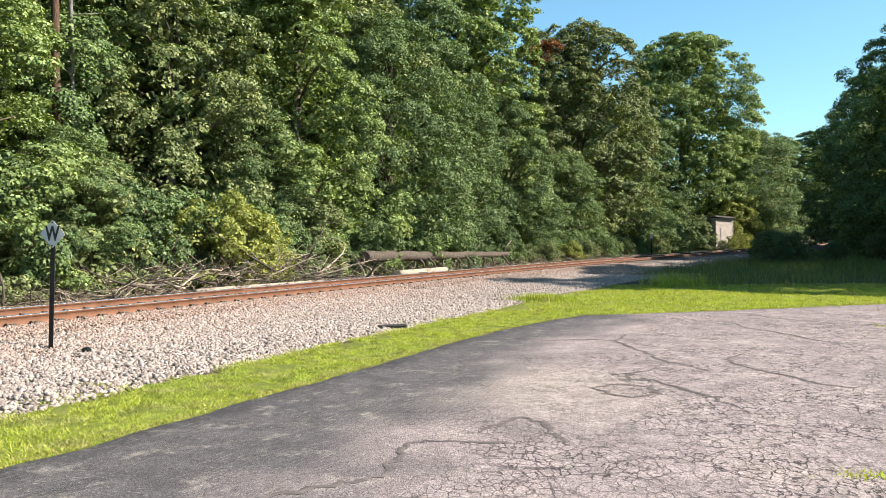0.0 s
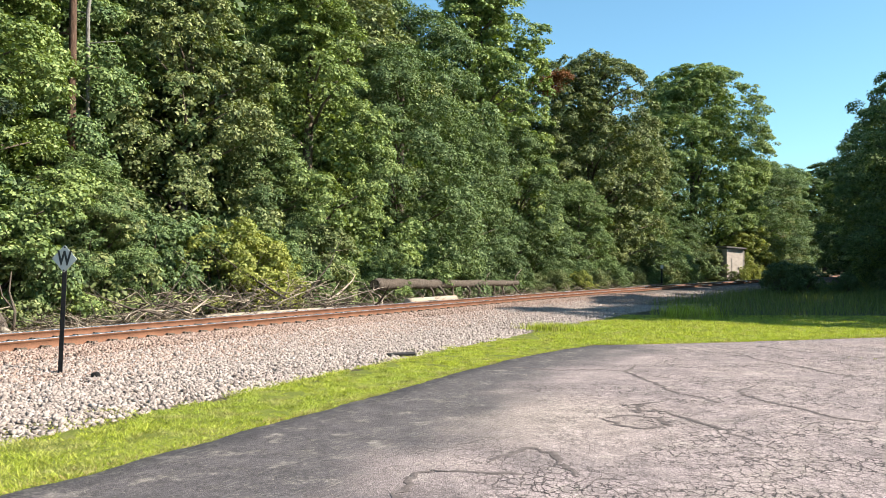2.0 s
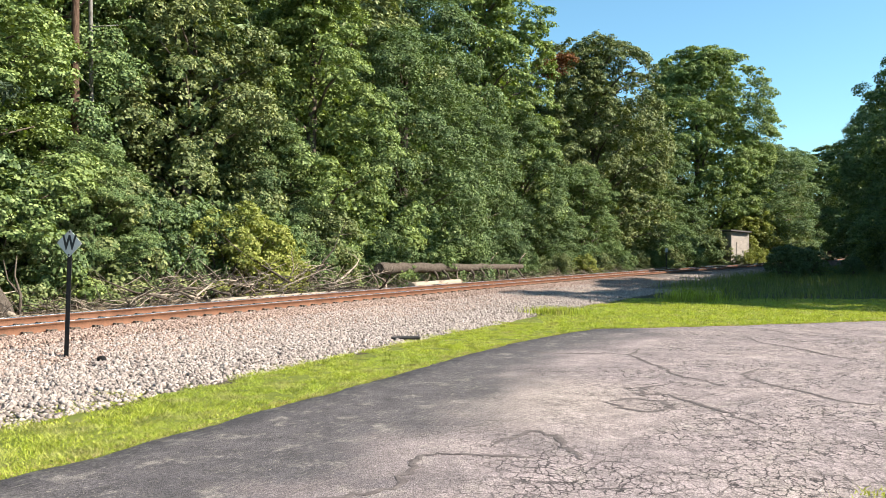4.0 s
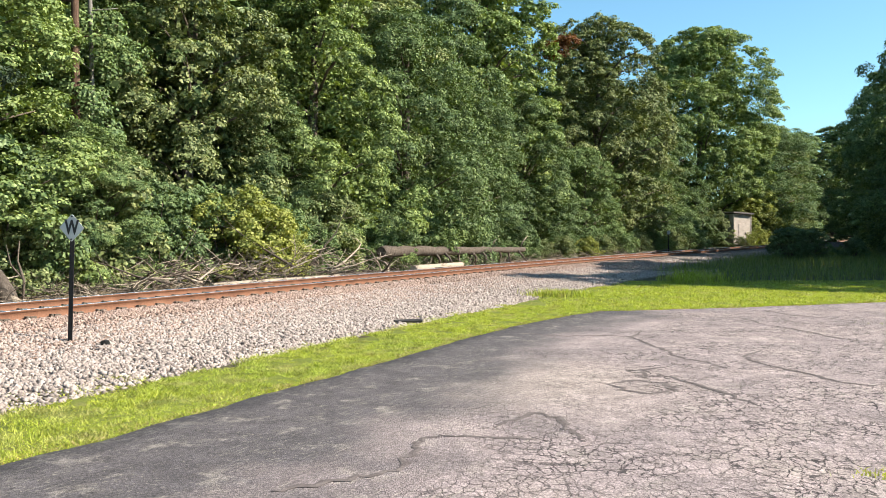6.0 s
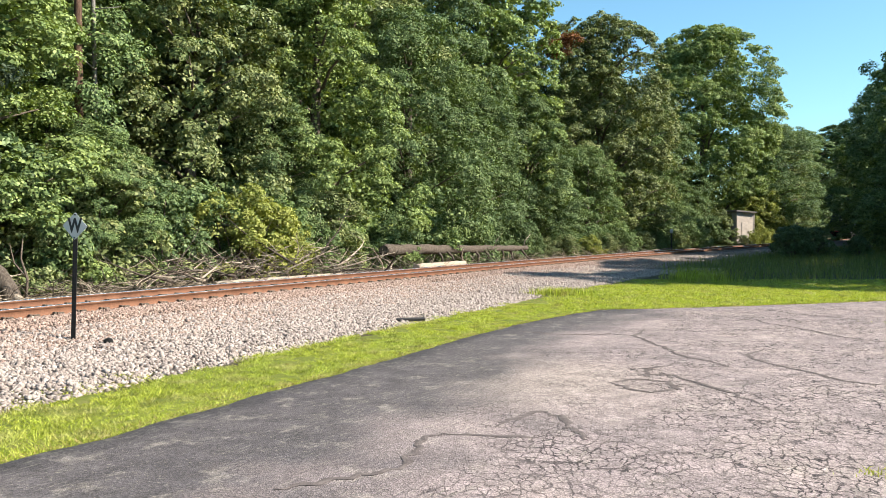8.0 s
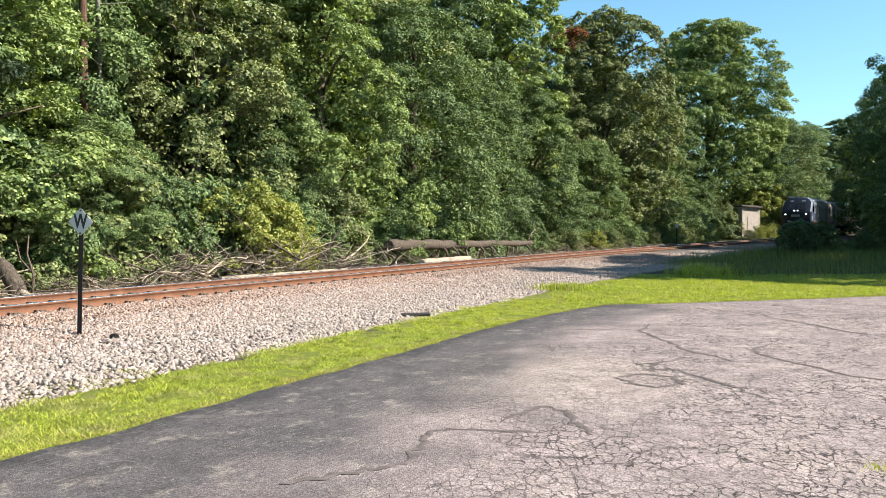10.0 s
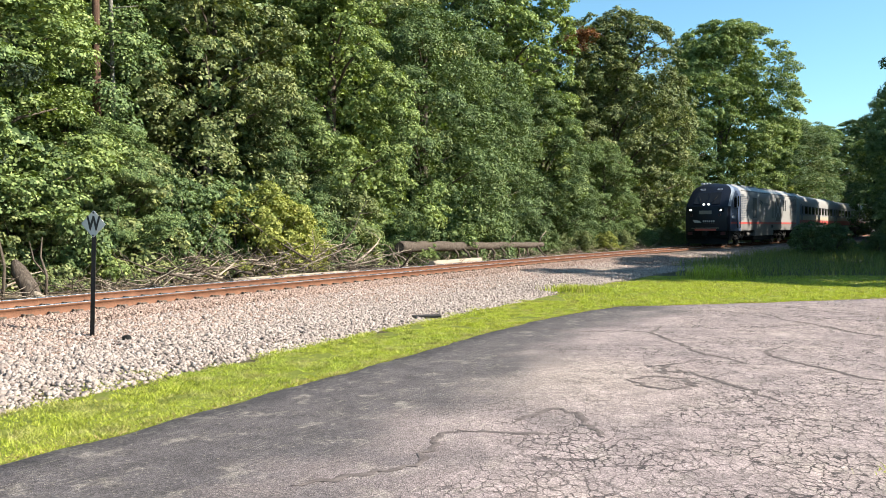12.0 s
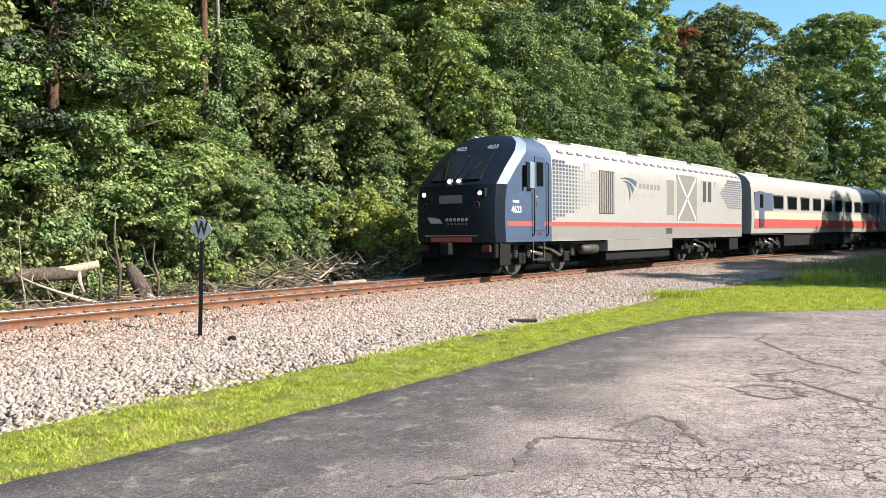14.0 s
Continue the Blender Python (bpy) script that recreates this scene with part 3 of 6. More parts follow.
def build_lawn():
    # soil sheet under the mown strip, between lot and stones
    xs, ys = np.arange(-16, 46, 0.8), np.arange(-12, 40, 0.8)
    gx, gy = [v.ravel() for v in np.meshgrid(xs, ys)]
    s, off = line_coords(gx, gy)
    z = np.where(off > -6.0, -0.2, 0.004) + np.clip(0.00245 * (s - 25), 0, 0.37)
    w, h = len(xs), len(ys)
    i = (np.arange(h - 1)[:, None] * w + np.arange(w - 1)[None, :]).ravel()
    faces = np.stack([i, i + 1, i + w + 1, i + w], 1)
    keep = (off[faces] < -4.8).all(1) & (gy[faces].max(1) < 29.5)
    ob = raw_mesh("lawn", np.stack([gx, gy, z], 1), faces[keep], LAWN_SOIL)
    tagged(ob, "sunlit mown lawn soil beside the parking lot", "lawn", kind="structure")
    rng = np.random.default_rng(21)

    def field(n, x0, x1, y0, y1, o_max, o_soft=0.25, clump=0.0):
        x, y = rng.uniform(x0, x1, n), rng.uniform(y0, y1, n)
        s, off = line_coords(x, y)
        keep = (~inside_pavement(x - 0.03, y + 0.03)) & (off < o_max + rng.normal(0, o_soft, n) + 0.75 * np.array([noise.noise((i * 0.9, j * 0.9, 2)) + 0.5 * noise.noise((i * 2.6, j * 2.6, 5)) for i, j in zip(x, y)]))
        if clump:
            keep &= np.array([noise.noise((a * 1.4, b * 1.4, 3)) + 0.5 * noise.noise((a * 5, b * 5, 1)) > -clump for a, b in zip(x, y)])
        return x[keep], y[keep]
    x, y = field(420000, -6.5, 3.6, 4.2, 19, -6.1, 0.22, 0.36)
    lawn_blades("mown_grass", GRASS_LAWN, "bright green mown grass strip along the parking lot", x, y, 0.010, 0.046, 0.010, 31)
    x, y = field(230000, 2.4, 24, 15.5, 28.5, -6.6, 0.5, 0.6)
    lawn_blades("mown_grass", GRASS_LAWN, "bright sunlit green lawn beyond the parking lot", x, y, 0.025, 0.07, 0.016, 32)
    x, y = field(26000, -6.5, 4, 4.2, 20, -5.9, 0.5, -0.05)
    lawn_blades("dry_grass", GRASS_DRY, "straw-coloured dead grass at the lawn's edges", x, y, 0.012, 0.04, 0.008, 33)
    # straw along the broken edge of the asphalt
    k = rng.integers(2, len(PAVE_EDGE) - 2, 26000)
    k = k[PAVE_EDGE[k, 1] > 3]
    spread = np.abs(rng.normal(0, 0.07, len(k)))
    x, y = PAVE_EDGE[k, 0] + rng.normal(0, 0.05, len(k)) - spread * 0.5, PAVE_EDGE[k, 1] + rng.normal(0, 0.05, len(k)) + spread * 0.5
    lawn_blades("straw", GRASS_DRY, "pale straw along the edge of the asphalt", x, y, 0.01, 0.035, 0.009, 36)
    # unmown field in front of the trees on the camera's side
    n = 60000
    x, y = rng.uniform(7, 46, n), rng.uniform(26.5, 75, n)
    s, off = line_coords(x, y)
    front = 27.4 + 0.8 * np.sin(x * 0.5) + rng.normal(0, 0.35, n)
    keep = (off < -5.0 + rng.normal(0, 0.5, n)) & (y > front) & (off > -32) & ~((off > -7.4) & (s < 33)) & (x > 9.2 + rng.normal(0, 0.4, n))
    x, y = x[keep], y[keep]
    blades("tall_grass", GRASS_TALL, "tall unmown grass and weeds beside the line", x, y, ground_z(x, y), 0.15, 0.5, 0.02, 0.35, 34)
    # seams where weeds break the asphalt
    spots = [(8.9, 14.9, 0.5, 260), (9.6, 14.6, 0.4, 160), (3.0, 5.6, 0.12, 60), (3.3, 5.0, 0.1, 50), (3.7, 5.9, 0.15, 70), (2.7, 4.9, 0.1, 40)]
    px = np.concatenate([rng.normal(cx, r, k) for cx, cy, r, k in spots])
    py = np.concatenate([rng.normal(cy, r * 0.4, k) for cx, cy, r, k in spots])
    blades("pavement_weeds", GRASS_LAWN, "small weeds growing in the asphalt cracks", px, py, np.full(len(px), 0.012), 0.015, 0.05, 0.012, 0.8, 35)
    # coarse tufts on the edge of the stones
    for k, (cx, cy, r, n, h) in enumerate([(3.0, 21.6, 0.35, 900, 0.24), (8.3, 27.5, 0.5, 700, 0.55)]):
        tx, ty = rng.normal(cx, r, n), rng.normal(cy, r * 0.6, n)
        ob = blades("grass_tuft", GRASS_LAWN, "coarse grass tuft at the edge of the stones", tx, ty, ground_z(tx, ty) + 0.02, h * 0.4, h, 0.02, 0.35, 40 + k)


# ---- the track ----
def sweep_rail(name, off, parent):
    """A flat-bottomed rail swept along the line, with its own polished head."""
    prof = [(-0.075, 0.0), (-0.075, 0.012), (-0.02, 0.032), (-0.009, 0.05), (-0.009, 0.135), (-0.035, 0.15), (-0.037, 0.176), (-0.030, 0.186),
            (0.030, 0.186), (0.037, 0.176), (0.035, 0.15), (0.009, 0.135), (0.009, 0.05), (0.02, 0.032), (0.075, 0.012), (0.075, 0.0)]
    rows = list(np.arange(-40, 120, 1.0)) + list(np.arange(120, 325, 3.0))
    verts = [at(s, off + o, rail_z(s) - 0.186 + z) for s in rows for o, z in prof]
    w = len(prof)
    faces = [(i * w + k, i * w + (k + 1) % w, (i + 1) * w + (k + 1) % w, (i + 1) * w + k) for i in range(len(rows) - 1) for k in range(w)]
    ob = raw_mesh(name, np.array(verts), faces, [RUST, RAIL_TOP], parent, "rusty steel rail with a polished head")
    flip = Vector(ob.data.polygons[7].normal).z < 0
    if flip:
        ob.data.flip_normals()
    ob.data.polygons.foreach_set("material_index", np.array([1 if k in (6, 7, 8) else 0 for i in range(len(rows) - 1) for k in range(w)], dtype=np.int32))
    return ob


def build_track():
    track = tagged(new("railway_track"), "single railway track with rusty rails on wooden ties", "railway track", kind="structure")
    sweep_rail("rail", -GAUGE / 2, track)
    sweep_rail("rail", GAUGE / 2, track)
    bm = box(-1.3, 1.3, -0.11, 0.11, -0.19, 0.0, 0.012)
    tie = part("wooden_tie", bm, TIE_WOOD, track)
    bm = bmesh.new()
    for x in (-GAUGE / 2, GAUGE / 2):
        add_box(bm, x - 0.17, x + 0.17, -0.09, 0.09, 0.0, 0.014)
    plate = part("tie_plate", bm, RUST, track)
    bm = bmesh.new()
    for side in (-1, 1):
        for g in (-1, 1):
            x = g * GAUGE / 2 + side * 0.092
            add_box(bm, x - 0.035, x + 0.035, -0.07, -0.02, 0.012, 0.085, 0.008)
            add_box(bm, x - 0.05 * (side > 0) - 0.012, x + 0.05 * (side < 0) + 0.012, -0.045, -0.02, 0.045, 0.066)
            add_disc(bm, (x + side * 0.03, 0.05, 0.045), (0, 1, 0), 0.034, 0.12, 8)
    clip = part("rail_clip", bm, TIE_WOOD, track, "dark steel rail clips and spikes")
    rng = random.Random(8)
    first = True
    for i in range(250):
        s = 2 + i * 0.5
        m = Matrix.Translation(at(s, 0, rail_z(s) - 0.20)) @ pose(0, 0, 0, 0, 0, -math.degrees(heading(s)) + rng.gauss(0, 0.4))
        for k, ob in enumerate((tie, plate, clip)):
            o = ob if first else ob.copy()
            if not first:
                scene.collection.objects.link(o)
            o.matrix_basis = m
        first = False


# ---- trees ----
def leaf_cloud(rng, clumps, count, size, per_spray=11):
    """Leaves in drooping flat sprays over the outer shells of clumps; each leaf a folded diamond. clumps: rows x, y, z, radius, flatness."""
    clumps = np.asarray(clumps, float)
    weight = clumps[:, 3] ** 2
    sprays = max(1, count // per_spray)
    c = clumps[rng.choice(len(clumps), sprays, p=weight / weight.sum())]
    d = rng.normal(0, 1, (sprays, 3))
    d[:, 2] += 0.3
    d /= np.linalg.norm(d, axis=1)[:, None]
    rad = c[:, 3] * (1.08 - np.abs(rng.normal(0, 0.17, sprays)))
    heart = c[:, :3] + d * rad[:, None] * np.stack([np.ones(sprays), np.ones(sprays), c[:, 4]], 1)
    up = d * 0.75 + rng.normal(0, 0.35, (sprays, 3)) + np.array((0, 0, 0.6))
    up /= np.linalg.norm(up, axis=1)[:, None]
    reach = size * rng.uniform(0.9, 2.3, sprays)
    k = np.repeat(np.arange(sprays), per_spray)
    n = len(k)
    u = np.cross(up, rng.normal(0, 1, (sprays, 3)))
    u /= np.linalg.norm(u, axis=1)[:, None] + 1e-9
    v = np.cross(up, u)
    a, r = rng.uniform(0, math.tau, n), np.sqrt(rng.uniform(0, 1, n))
    ex = np.cos(a) * r * reach[k] * 1.25
    ey = np.sin(a) * r * reach[k] * 0.8
    pos = heart[k] + u[k] * ex[:, None] + v[k] * ey[:, None] + up[k] * rng.normal(0, size * 0.25, n)[:, None]
    pos[:, 2] -= 0.35 * r ** 2 * reach[k]
    nrm = up[k] + rng.normal(0, 0.38, (n, 3))
    nrm /= np.linalg.norm(nrm, axis=1)[:, None]
    t = np.cross(nrm, rng.normal(0, 1, (n, 3)))
    t /= np.linalg.norm(t, axis=1)[:, None] + 1e-9
    b = np.cross(nrm, t)
    ln = size * rng.uniform(0.55, 1.35, n)[:, None]
    wd = ln * rng.uniform(0.5, 0.85, n)[:, None]
    fold = nrm * ln * 0.14
    co = np.stack([pos - t * ln / 2, pos + b * wd / 2 + fold, pos + t * ln / 2, pos - b * wd / 2 + fold], 1)
    return co.reshape(-1, 3)


def foliage(rng, pads, count, leaf):
    """Leaves lying over the upper and outer side of many small pads, so that each pad shades what is under it.
    pads: rows x, y, z, radius, flatness, and the way out of the crown."""
    pads = np.asarray(pads, float)
    weight = pads[:, 3] ** 1.7
    c = pads[rng.choice(len(pads), count, p=weight / weight.sum())]
    out = c[:, 5:8] * 0.55 + np.array((0, 0, 0.45))
    d = rng.normal(0, 1, (count, 3))
    d /= np.linalg.norm(d, axis=1)[:, None]
    d = d + out
    d /= np.linalg.norm(d, axis=1)[:, None] + 1e-9
    rad = c[:, 3] * (1.05 - np.abs(rng.normal(0, 0.22, count)))
    stray = rng.uniform(0, 1, count) < 0.05
    rad = np.where(stray, rad * rng.uniform(1.05, 1.5, count), rad)
    pos = c[:, :3] + d * rad[:, None] * np.stack([np.ones(count), np.ones(count), c[:, 4]], 1)
    pos[:, 2] -= 0.22 * (d[:, 0] ** 2 + d[:, 1] ** 2) * c[:, 3]
    nrm = d * 0.8 + np.array((0, 0, 0.35)) + rng.normal(0, 0.27, (count, 3))
    nrm /= np.linalg.norm(nrm, axis=1)[:, None] + 1e-9
    t = np.cross(nrm, rng.normal(0, 1, (count, 3)))
    t /= np.linalg.norm(t, axis=1)[:, None] + 1e-9
    b = np.cross(nrm, t)
    ln = leaf * rng.uniform(0.6, 1.35, count)[:, None]
    wd = ln * rng.uniform(0.5, 0.85, count)[:, None]
    fold = nrm * ln * 0.12
    co = np.stack([pos - t * ln / 2, pos + b * wd / 2 + fold, pos + t * ln / 2, pos - b * wd / 2 + fold], 1)
    return co.reshape(-1, 3)


def leaf_pads(rng, boughs, per, lo=0.30, hi=0.52, height=12.0):
    """Small leafy pads over the upper and outer side of each bough."""
    rows = []
    for x, y, z, size, flat in boughs:
        out = Vector((x, y, 0.35 * (z - 0.45 * height)))
        out = out.normalized() if out.length > 0.2 else Vector((0, 0, 1))
        for k in range(per):
            d = Vector(rng.normal(0, 1, 3)).normalized() + out * 0.6 + Vector((0, 0, 0.25))
            d = d.normalized() * size * rng.uniform(0.7, 1.1)
            rows.append((x + d.x, y + d.y, z + d.z * flat, size * rng.uniform(lo, hi), rng.uniform(0.35, 0.65), *out))
    return rows


def crown_clumps(rng, height, base, radius, n, profile, spread=0.6, lo=0.15, hi=0.34):
    """Boughs filling an uneven crown; profile maps 0..1 up the crown to its share of the radius."""
    rows = []
    lobes = rng.uniform(0, math.tau, 3)
    for i in range(n):
        t = ((i + rng.uniform(0, 1)) / n) ** 0.9
        ang = i * 2.39996 + rng.normal(0, 0.35)
        lobe = 1 + 0.17 * math.sin(2 * ang + lobes[0]) + 0.14 * math.sin(3 * ang + lobes[1] + 4 * t) + 0.10 * math.sin(5 * ang + lobes[2] - 6 * t)
        r = radius * float(np.interp(t, *profile)) * lobe
        rr = r * (spread + (1 - spread) * math.sqrt(rng.uniform(0, 1)))
        size = radius * rng.uniform(lo, hi)
        rows.append((rr * math.cos(ang), rr * math.sin(ang), base + (height - base) * t - size * 0.4, size, rng.uniform(0.5, 0.85)))
    return rows


ROUND = ([0, 0.12, 0.35, 0.6, 0.8, 0.93, 1.0], [0.85, 0.95, 1.0, 0.93, 0.7, 0.42, 0.12])
TALL = ([0, 0.2, 0.5, 0.8, 1.0], [0.9, 1.0, 0.9, 0.6, 0.15])
CONE = ([0, 0.15, 0.4, 0.7, 0.9, 1.0], [0.9, 1.0, 0.85, 0.55, 0.3, 0.08])
BROAD = ([0, 0.15, 0.4, 0.65, 0.85, 0.95, 1.0], [0.75, 0.95, 1.0, 0.92, 0.74, 0.5, 0.2])
LOW = ([0, 0.3, 0.6, 0.85, 1.0], [1.0, 1.0, 0.85, 0.55, 0.2])


def make_tree(name, seed, height, base, radius, clumps, leaves, leaf, material, bark=None, profile=ROUND, trunk=True, label="", category="tree", per=11, spread=0.7, lo=0.15, hi=0.34):
    """A tree: trunk with limbs, and a crown of leafy boughs. Stands at its own origin."""
    rng = np.random.default_rng(seed)
    tree = new(name)
    cl = crown_clumps(rng, height, base, radius, clumps, profile, spread, lo, hi)
    bm = bmesh.new()
    r0 = 0.022 * height + 0.03
    top = Vector((rng.normal(0, 0.3), rng.normal(0, 0.3), height * 0.86))
    stem = [Vector((0, 0, -0.4)), Vector((0.02, 0, 0.0)), Vector((rng.normal(0, 0.1), rng.normal(0, 0.1), height * 0.25)), Vector((top.x * 0.5, top.y * 0.5, height * 0.55)), top]
    if trunk:
        add_tube(bm, stem, [r0 * 1.4, r0 * 1.1, r0 * 0.8, r0 * 0.5, r0 * 0.12], 9)
    pick = rng.choice(len(cl), min(len(cl), 26), replace=False)
    for i in pick:
        x, y, z, r, _ = cl[i]
        z0 = max(0.1, z - 0.55 * math.hypot(x, y) - 0.3)
        start = Vector((top.x * z0 / height, top.y * z0 / height, z0)) if trunk else Vector((rng.normal(0, 0.15), rng.normal(0, 0.15), 0))
        end = Vector((x, y, z))
        mid = start.lerp(end, 0.5) + Vector((0, 0, 0.12 * (end - start).length))
        rr = r0 * (0.28 if trunk else 0.5)
        add_tube(bm, [start, mid, end], [rr, rr * 0.6, rr * 0.2], 5)
    part("trunk" if trunk else "stem", bm, bark or BARK, tree)
    core = [(x * 0.68, y * 0.68, z - 0.35 * r, r * 0.8, f) for x, y, z, r, f in cl] + [(x * 0.35, y * 0.35, z * 0.95, r, f) for x, y, z, r, f in cl[::2]]
    co = np.vstack([foliage(rng, leaf_pads(rng, cl, per, height=height), leaves, leaf), leaf_cloud(rng, core, leaves // 4, leaf * 1.5)])
    co[:, 2] = np.maximum(co[:, 2], 0.02)
    raw_mesh("crown", co, np.arange(len(co)).reshape(-1, 4), material, tree)
    tagged(tree, label, category)
    return tree


def plant(tree, x, y, turn, scale=1.0, wide=1.0, label="", dz=0.0):
    m = Matrix.Translation((x, y, ground_at(x, y) - 0.05 + dz)) @ pose(0, 0, 0, 0, 0, turn)
    if tree.get("planted"):
        tree = copy_thing(tree, m)
    tree["planted"] = 1
    tree.matrix_basis = m @ Matrix.Diagonal((scale * wide, scale * wide, scale, 1))
    if label:
        tree["label"] = label
    return tree


def build_trees():
    maple = [make_tree("maple_tree", 100 + i, 12.0, 0.3, 3.6, 60, 82000, 0.108, LEAF_MAPLE, profile=ROUND, per=16, spread=0.82, lo=0.18, hi=0.33, label="leafy green maple with dense foliage down to the ground") for i in range(2)]
    bright = make_tree("box_elder_tree", 104, 13.5, 0.3, 3.2, 84, 82000, 0.108, LEAF_BRIGHT, profile=CONE, label="bright green box elder with foliage down to the ground")
    dark = [make_tree("hardwood_tree", 110 + i, 12.5, 0.3, 3.9, 58, 76000, 0.110, LEAF_DARK, profile=TALL, per=18, spread=0.86, lo=0.19, hi=0.34, label="tall dark green hardwood tree beside the railway") for i in range(2)]
    olive = [make_tree("ash_tree", 120 + i, 14.0, 0.8, 3.8, 80, 52000, 0.14, LEAF_OLIVE, profile=TALL, label="tall olive-green ash tree with airy crown") for i in range(2)]
    back = [make_tree("forest_tree", 125 + i, 13.0, 0.6, 4.2, 70, 24000, 0.24, LEAF_DARK, profile=TALL, per=8, label="dark green forest tree in the wood behind") for i in range(2)]
    elm = make_tree("elm_tree", 128, 19.0, 0.8, 5.2, 260, 125000, 0.155, LEAF_OLIVE, profile=BROAD, per=14, spread=0.80, lo=0.10, hi=0.19, label="tall olive-green elm with a wispy crown")
    locust = make_tree("locust_tree", 129, 21.0, 3.0, 4.6, 130, 66000, 0.19, LEAF_BRIGHT, profile=TALL, per=11, spread=0.6, lo=0.14, hi=0.28, label="tall light green locust with gaps in its crown")
    big = make_tree("broad_maple_tree", 130, 26.5, 0.8, 8.6, 330, 200000, 0.215, LEAF_BRIGHT, profile=BROAD, per=13, spread=0.82, lo=0.09, hi=0.19, label="very large rounded maple beside the railway")
    bush = [make_tree("shrub", 140 + i, 3.2, 0.0, 2.0, 40, 15000, 0.105, m, profile=LOW, trunk=False, label=l, category="shrub")
            for i, (m, l) in enumerate([(LEAF_MAPLE, "dense green undergrowth shrub at the wood's edge"), (LEAF_DARK, "dark green undergrowth shrub"), (LEAF_YELLOW, "yellow-green bush over dead branches"), (LEAF_OLIVE, "olive-green weedy shrub beside the railway")])]
    rng = random.Random(77)
    # front row, along the far side of the line: s, off, kind, scale, width
    rows = [
        (1, 8.5, maple[0], 1.1, 1.1), (7, 8.0, olive[0], 1.05, 1.0), (11.2, 8.6, maple[1], 1.0, 1.0), (14.6, 8.0, bright, 0.9, 1.1), (17.7, 6.5, maple[0], 0.40, 1.1), (20.6, 12.5, maple[0], 1.1, 1.0),
        (24.4, 9.6, olive[1], 0.92, 0.95), (27.6, 8.6, dark[1], 0.62, 1.05), (30.3, 8.3, bright, 1.12, 0.98), (37.6, 8.4, dark[0], 1.06, 1.0), (34.2, 9.6, maple[1], 0.86, 0.9),
        (44.5, 9.2, dark[1], 0.85, 1.0), (54.0, 9.6, dark[0], 0.88, 1.0), (59.5, 7.6, maple[1], 0.66, 1.0), (66.0, 9.6, elm, 0.99, 0.97), (72, 8.2, maple[0], 0.85, 1.1),
        # second row
        (4, 14, back[1], 1.2, 1.1), (11, 14, back[0], 1.2, 1.1), (25.5, 14.5, back[0], 1.3, 1.0), (32, 14, maple[0], 1.3, 1.0),
        (40.5, 14, olive[0], 1.25, 1.1), (46.5, 14, dark[0], 1.45, 0.9), (54.6, 13.2, locust, 1.06, 1.02), (61.5, 15, dark[1], 1.2, 0.9),
        (75, 15.0, back[1], 1.15, 1.0), (84, 14, olive[1], 1.15, 1.0), (91, 13, dark[0], 1.1, 1.1), (18, 17, back[0], 1.2, 1.1),
        # third row
        (0, 21, back[0], 1.3, 1.2), (8, 21, back[1], 1.3, 1.2), (15, 20, back[0], 1.3, 1.2), (22, 20, back[1], 1.3, 1.2), (29, 20, back[1], 1.3, 1.2), (37, 20, back[0], 1.3, 1.2), (45, 21, back[1], 1.2, 1.2), (53, 21, back[0], 1.2, 1.2), (60, 21, back[0], 1.2, 1.2), (88, 20, back[1], 1.3, 1.2), (96, 22, back[0], 1.4, 1.2),
    ]
    for s, off, kind, sc, wd in rows:
        p = at(s, off)
        plant(kind, p.x, p.y, rng.uniform(0, 360), sc, wd)
    plant(big, 32.9, 106.0, 130, 1.0, 1.0)
    # woods in the distance and along the camera's side of the line
    for x, y, kind, sc, wd in [(66, 158, maple[0], 1.6, 1.3), (77, 163, back[0], 1.6, 1.3), (58, 146, olive[0], 1.35, 1.2), (88, 170, back[1], 1.6, 1.3), (50, 130, dark[1], 1.45, 1.3), (100, 178, back[1], 1.6, 1.4),
                               (52.6, 97.6, maple[1], 1.75, 0.85), (62, 108, maple[0], 1.7, 0.95), (53.5, 94, bright, 1.3, 1.15), (47, 79.5, maple[0], 1.4, 0.95), (37.8, 62, maple[1], 1.6, 0.95), (43, 73, bright, 1.4, 1.2), (50, 76, olive[0], 1.2, 1.2), (35, 51, maple[1], 1.45, 0.9), (33.5, 42, back[1], 1.15, 0.9),
                               (43, 54, back[0], 1.4, 1.1), (41, 44, back[0], 1.4, 1.1), (61, 96, back[0], 1.3, 1.3), (47, 64, back[1], 1.3, 1.1), (29.0, 24.8, back[1], 1.5, 0.85), (38, 14, back[0], 1.0, 1.1), (31, 30.5, back[0], 1.4, 0.95), (31.5, 35, back[1], 1.4, 0.95), (54, 85, olive[1], 1.0, 1.2), (60, 92, olive[0], 1.1, 1.2), (66, 104, back[0], 1.3, 1.2), (58, 112, back[1], 1.3, 1.1)]:
        plant(kind, x, y, rng.uniform(0, 360), sc, wd)
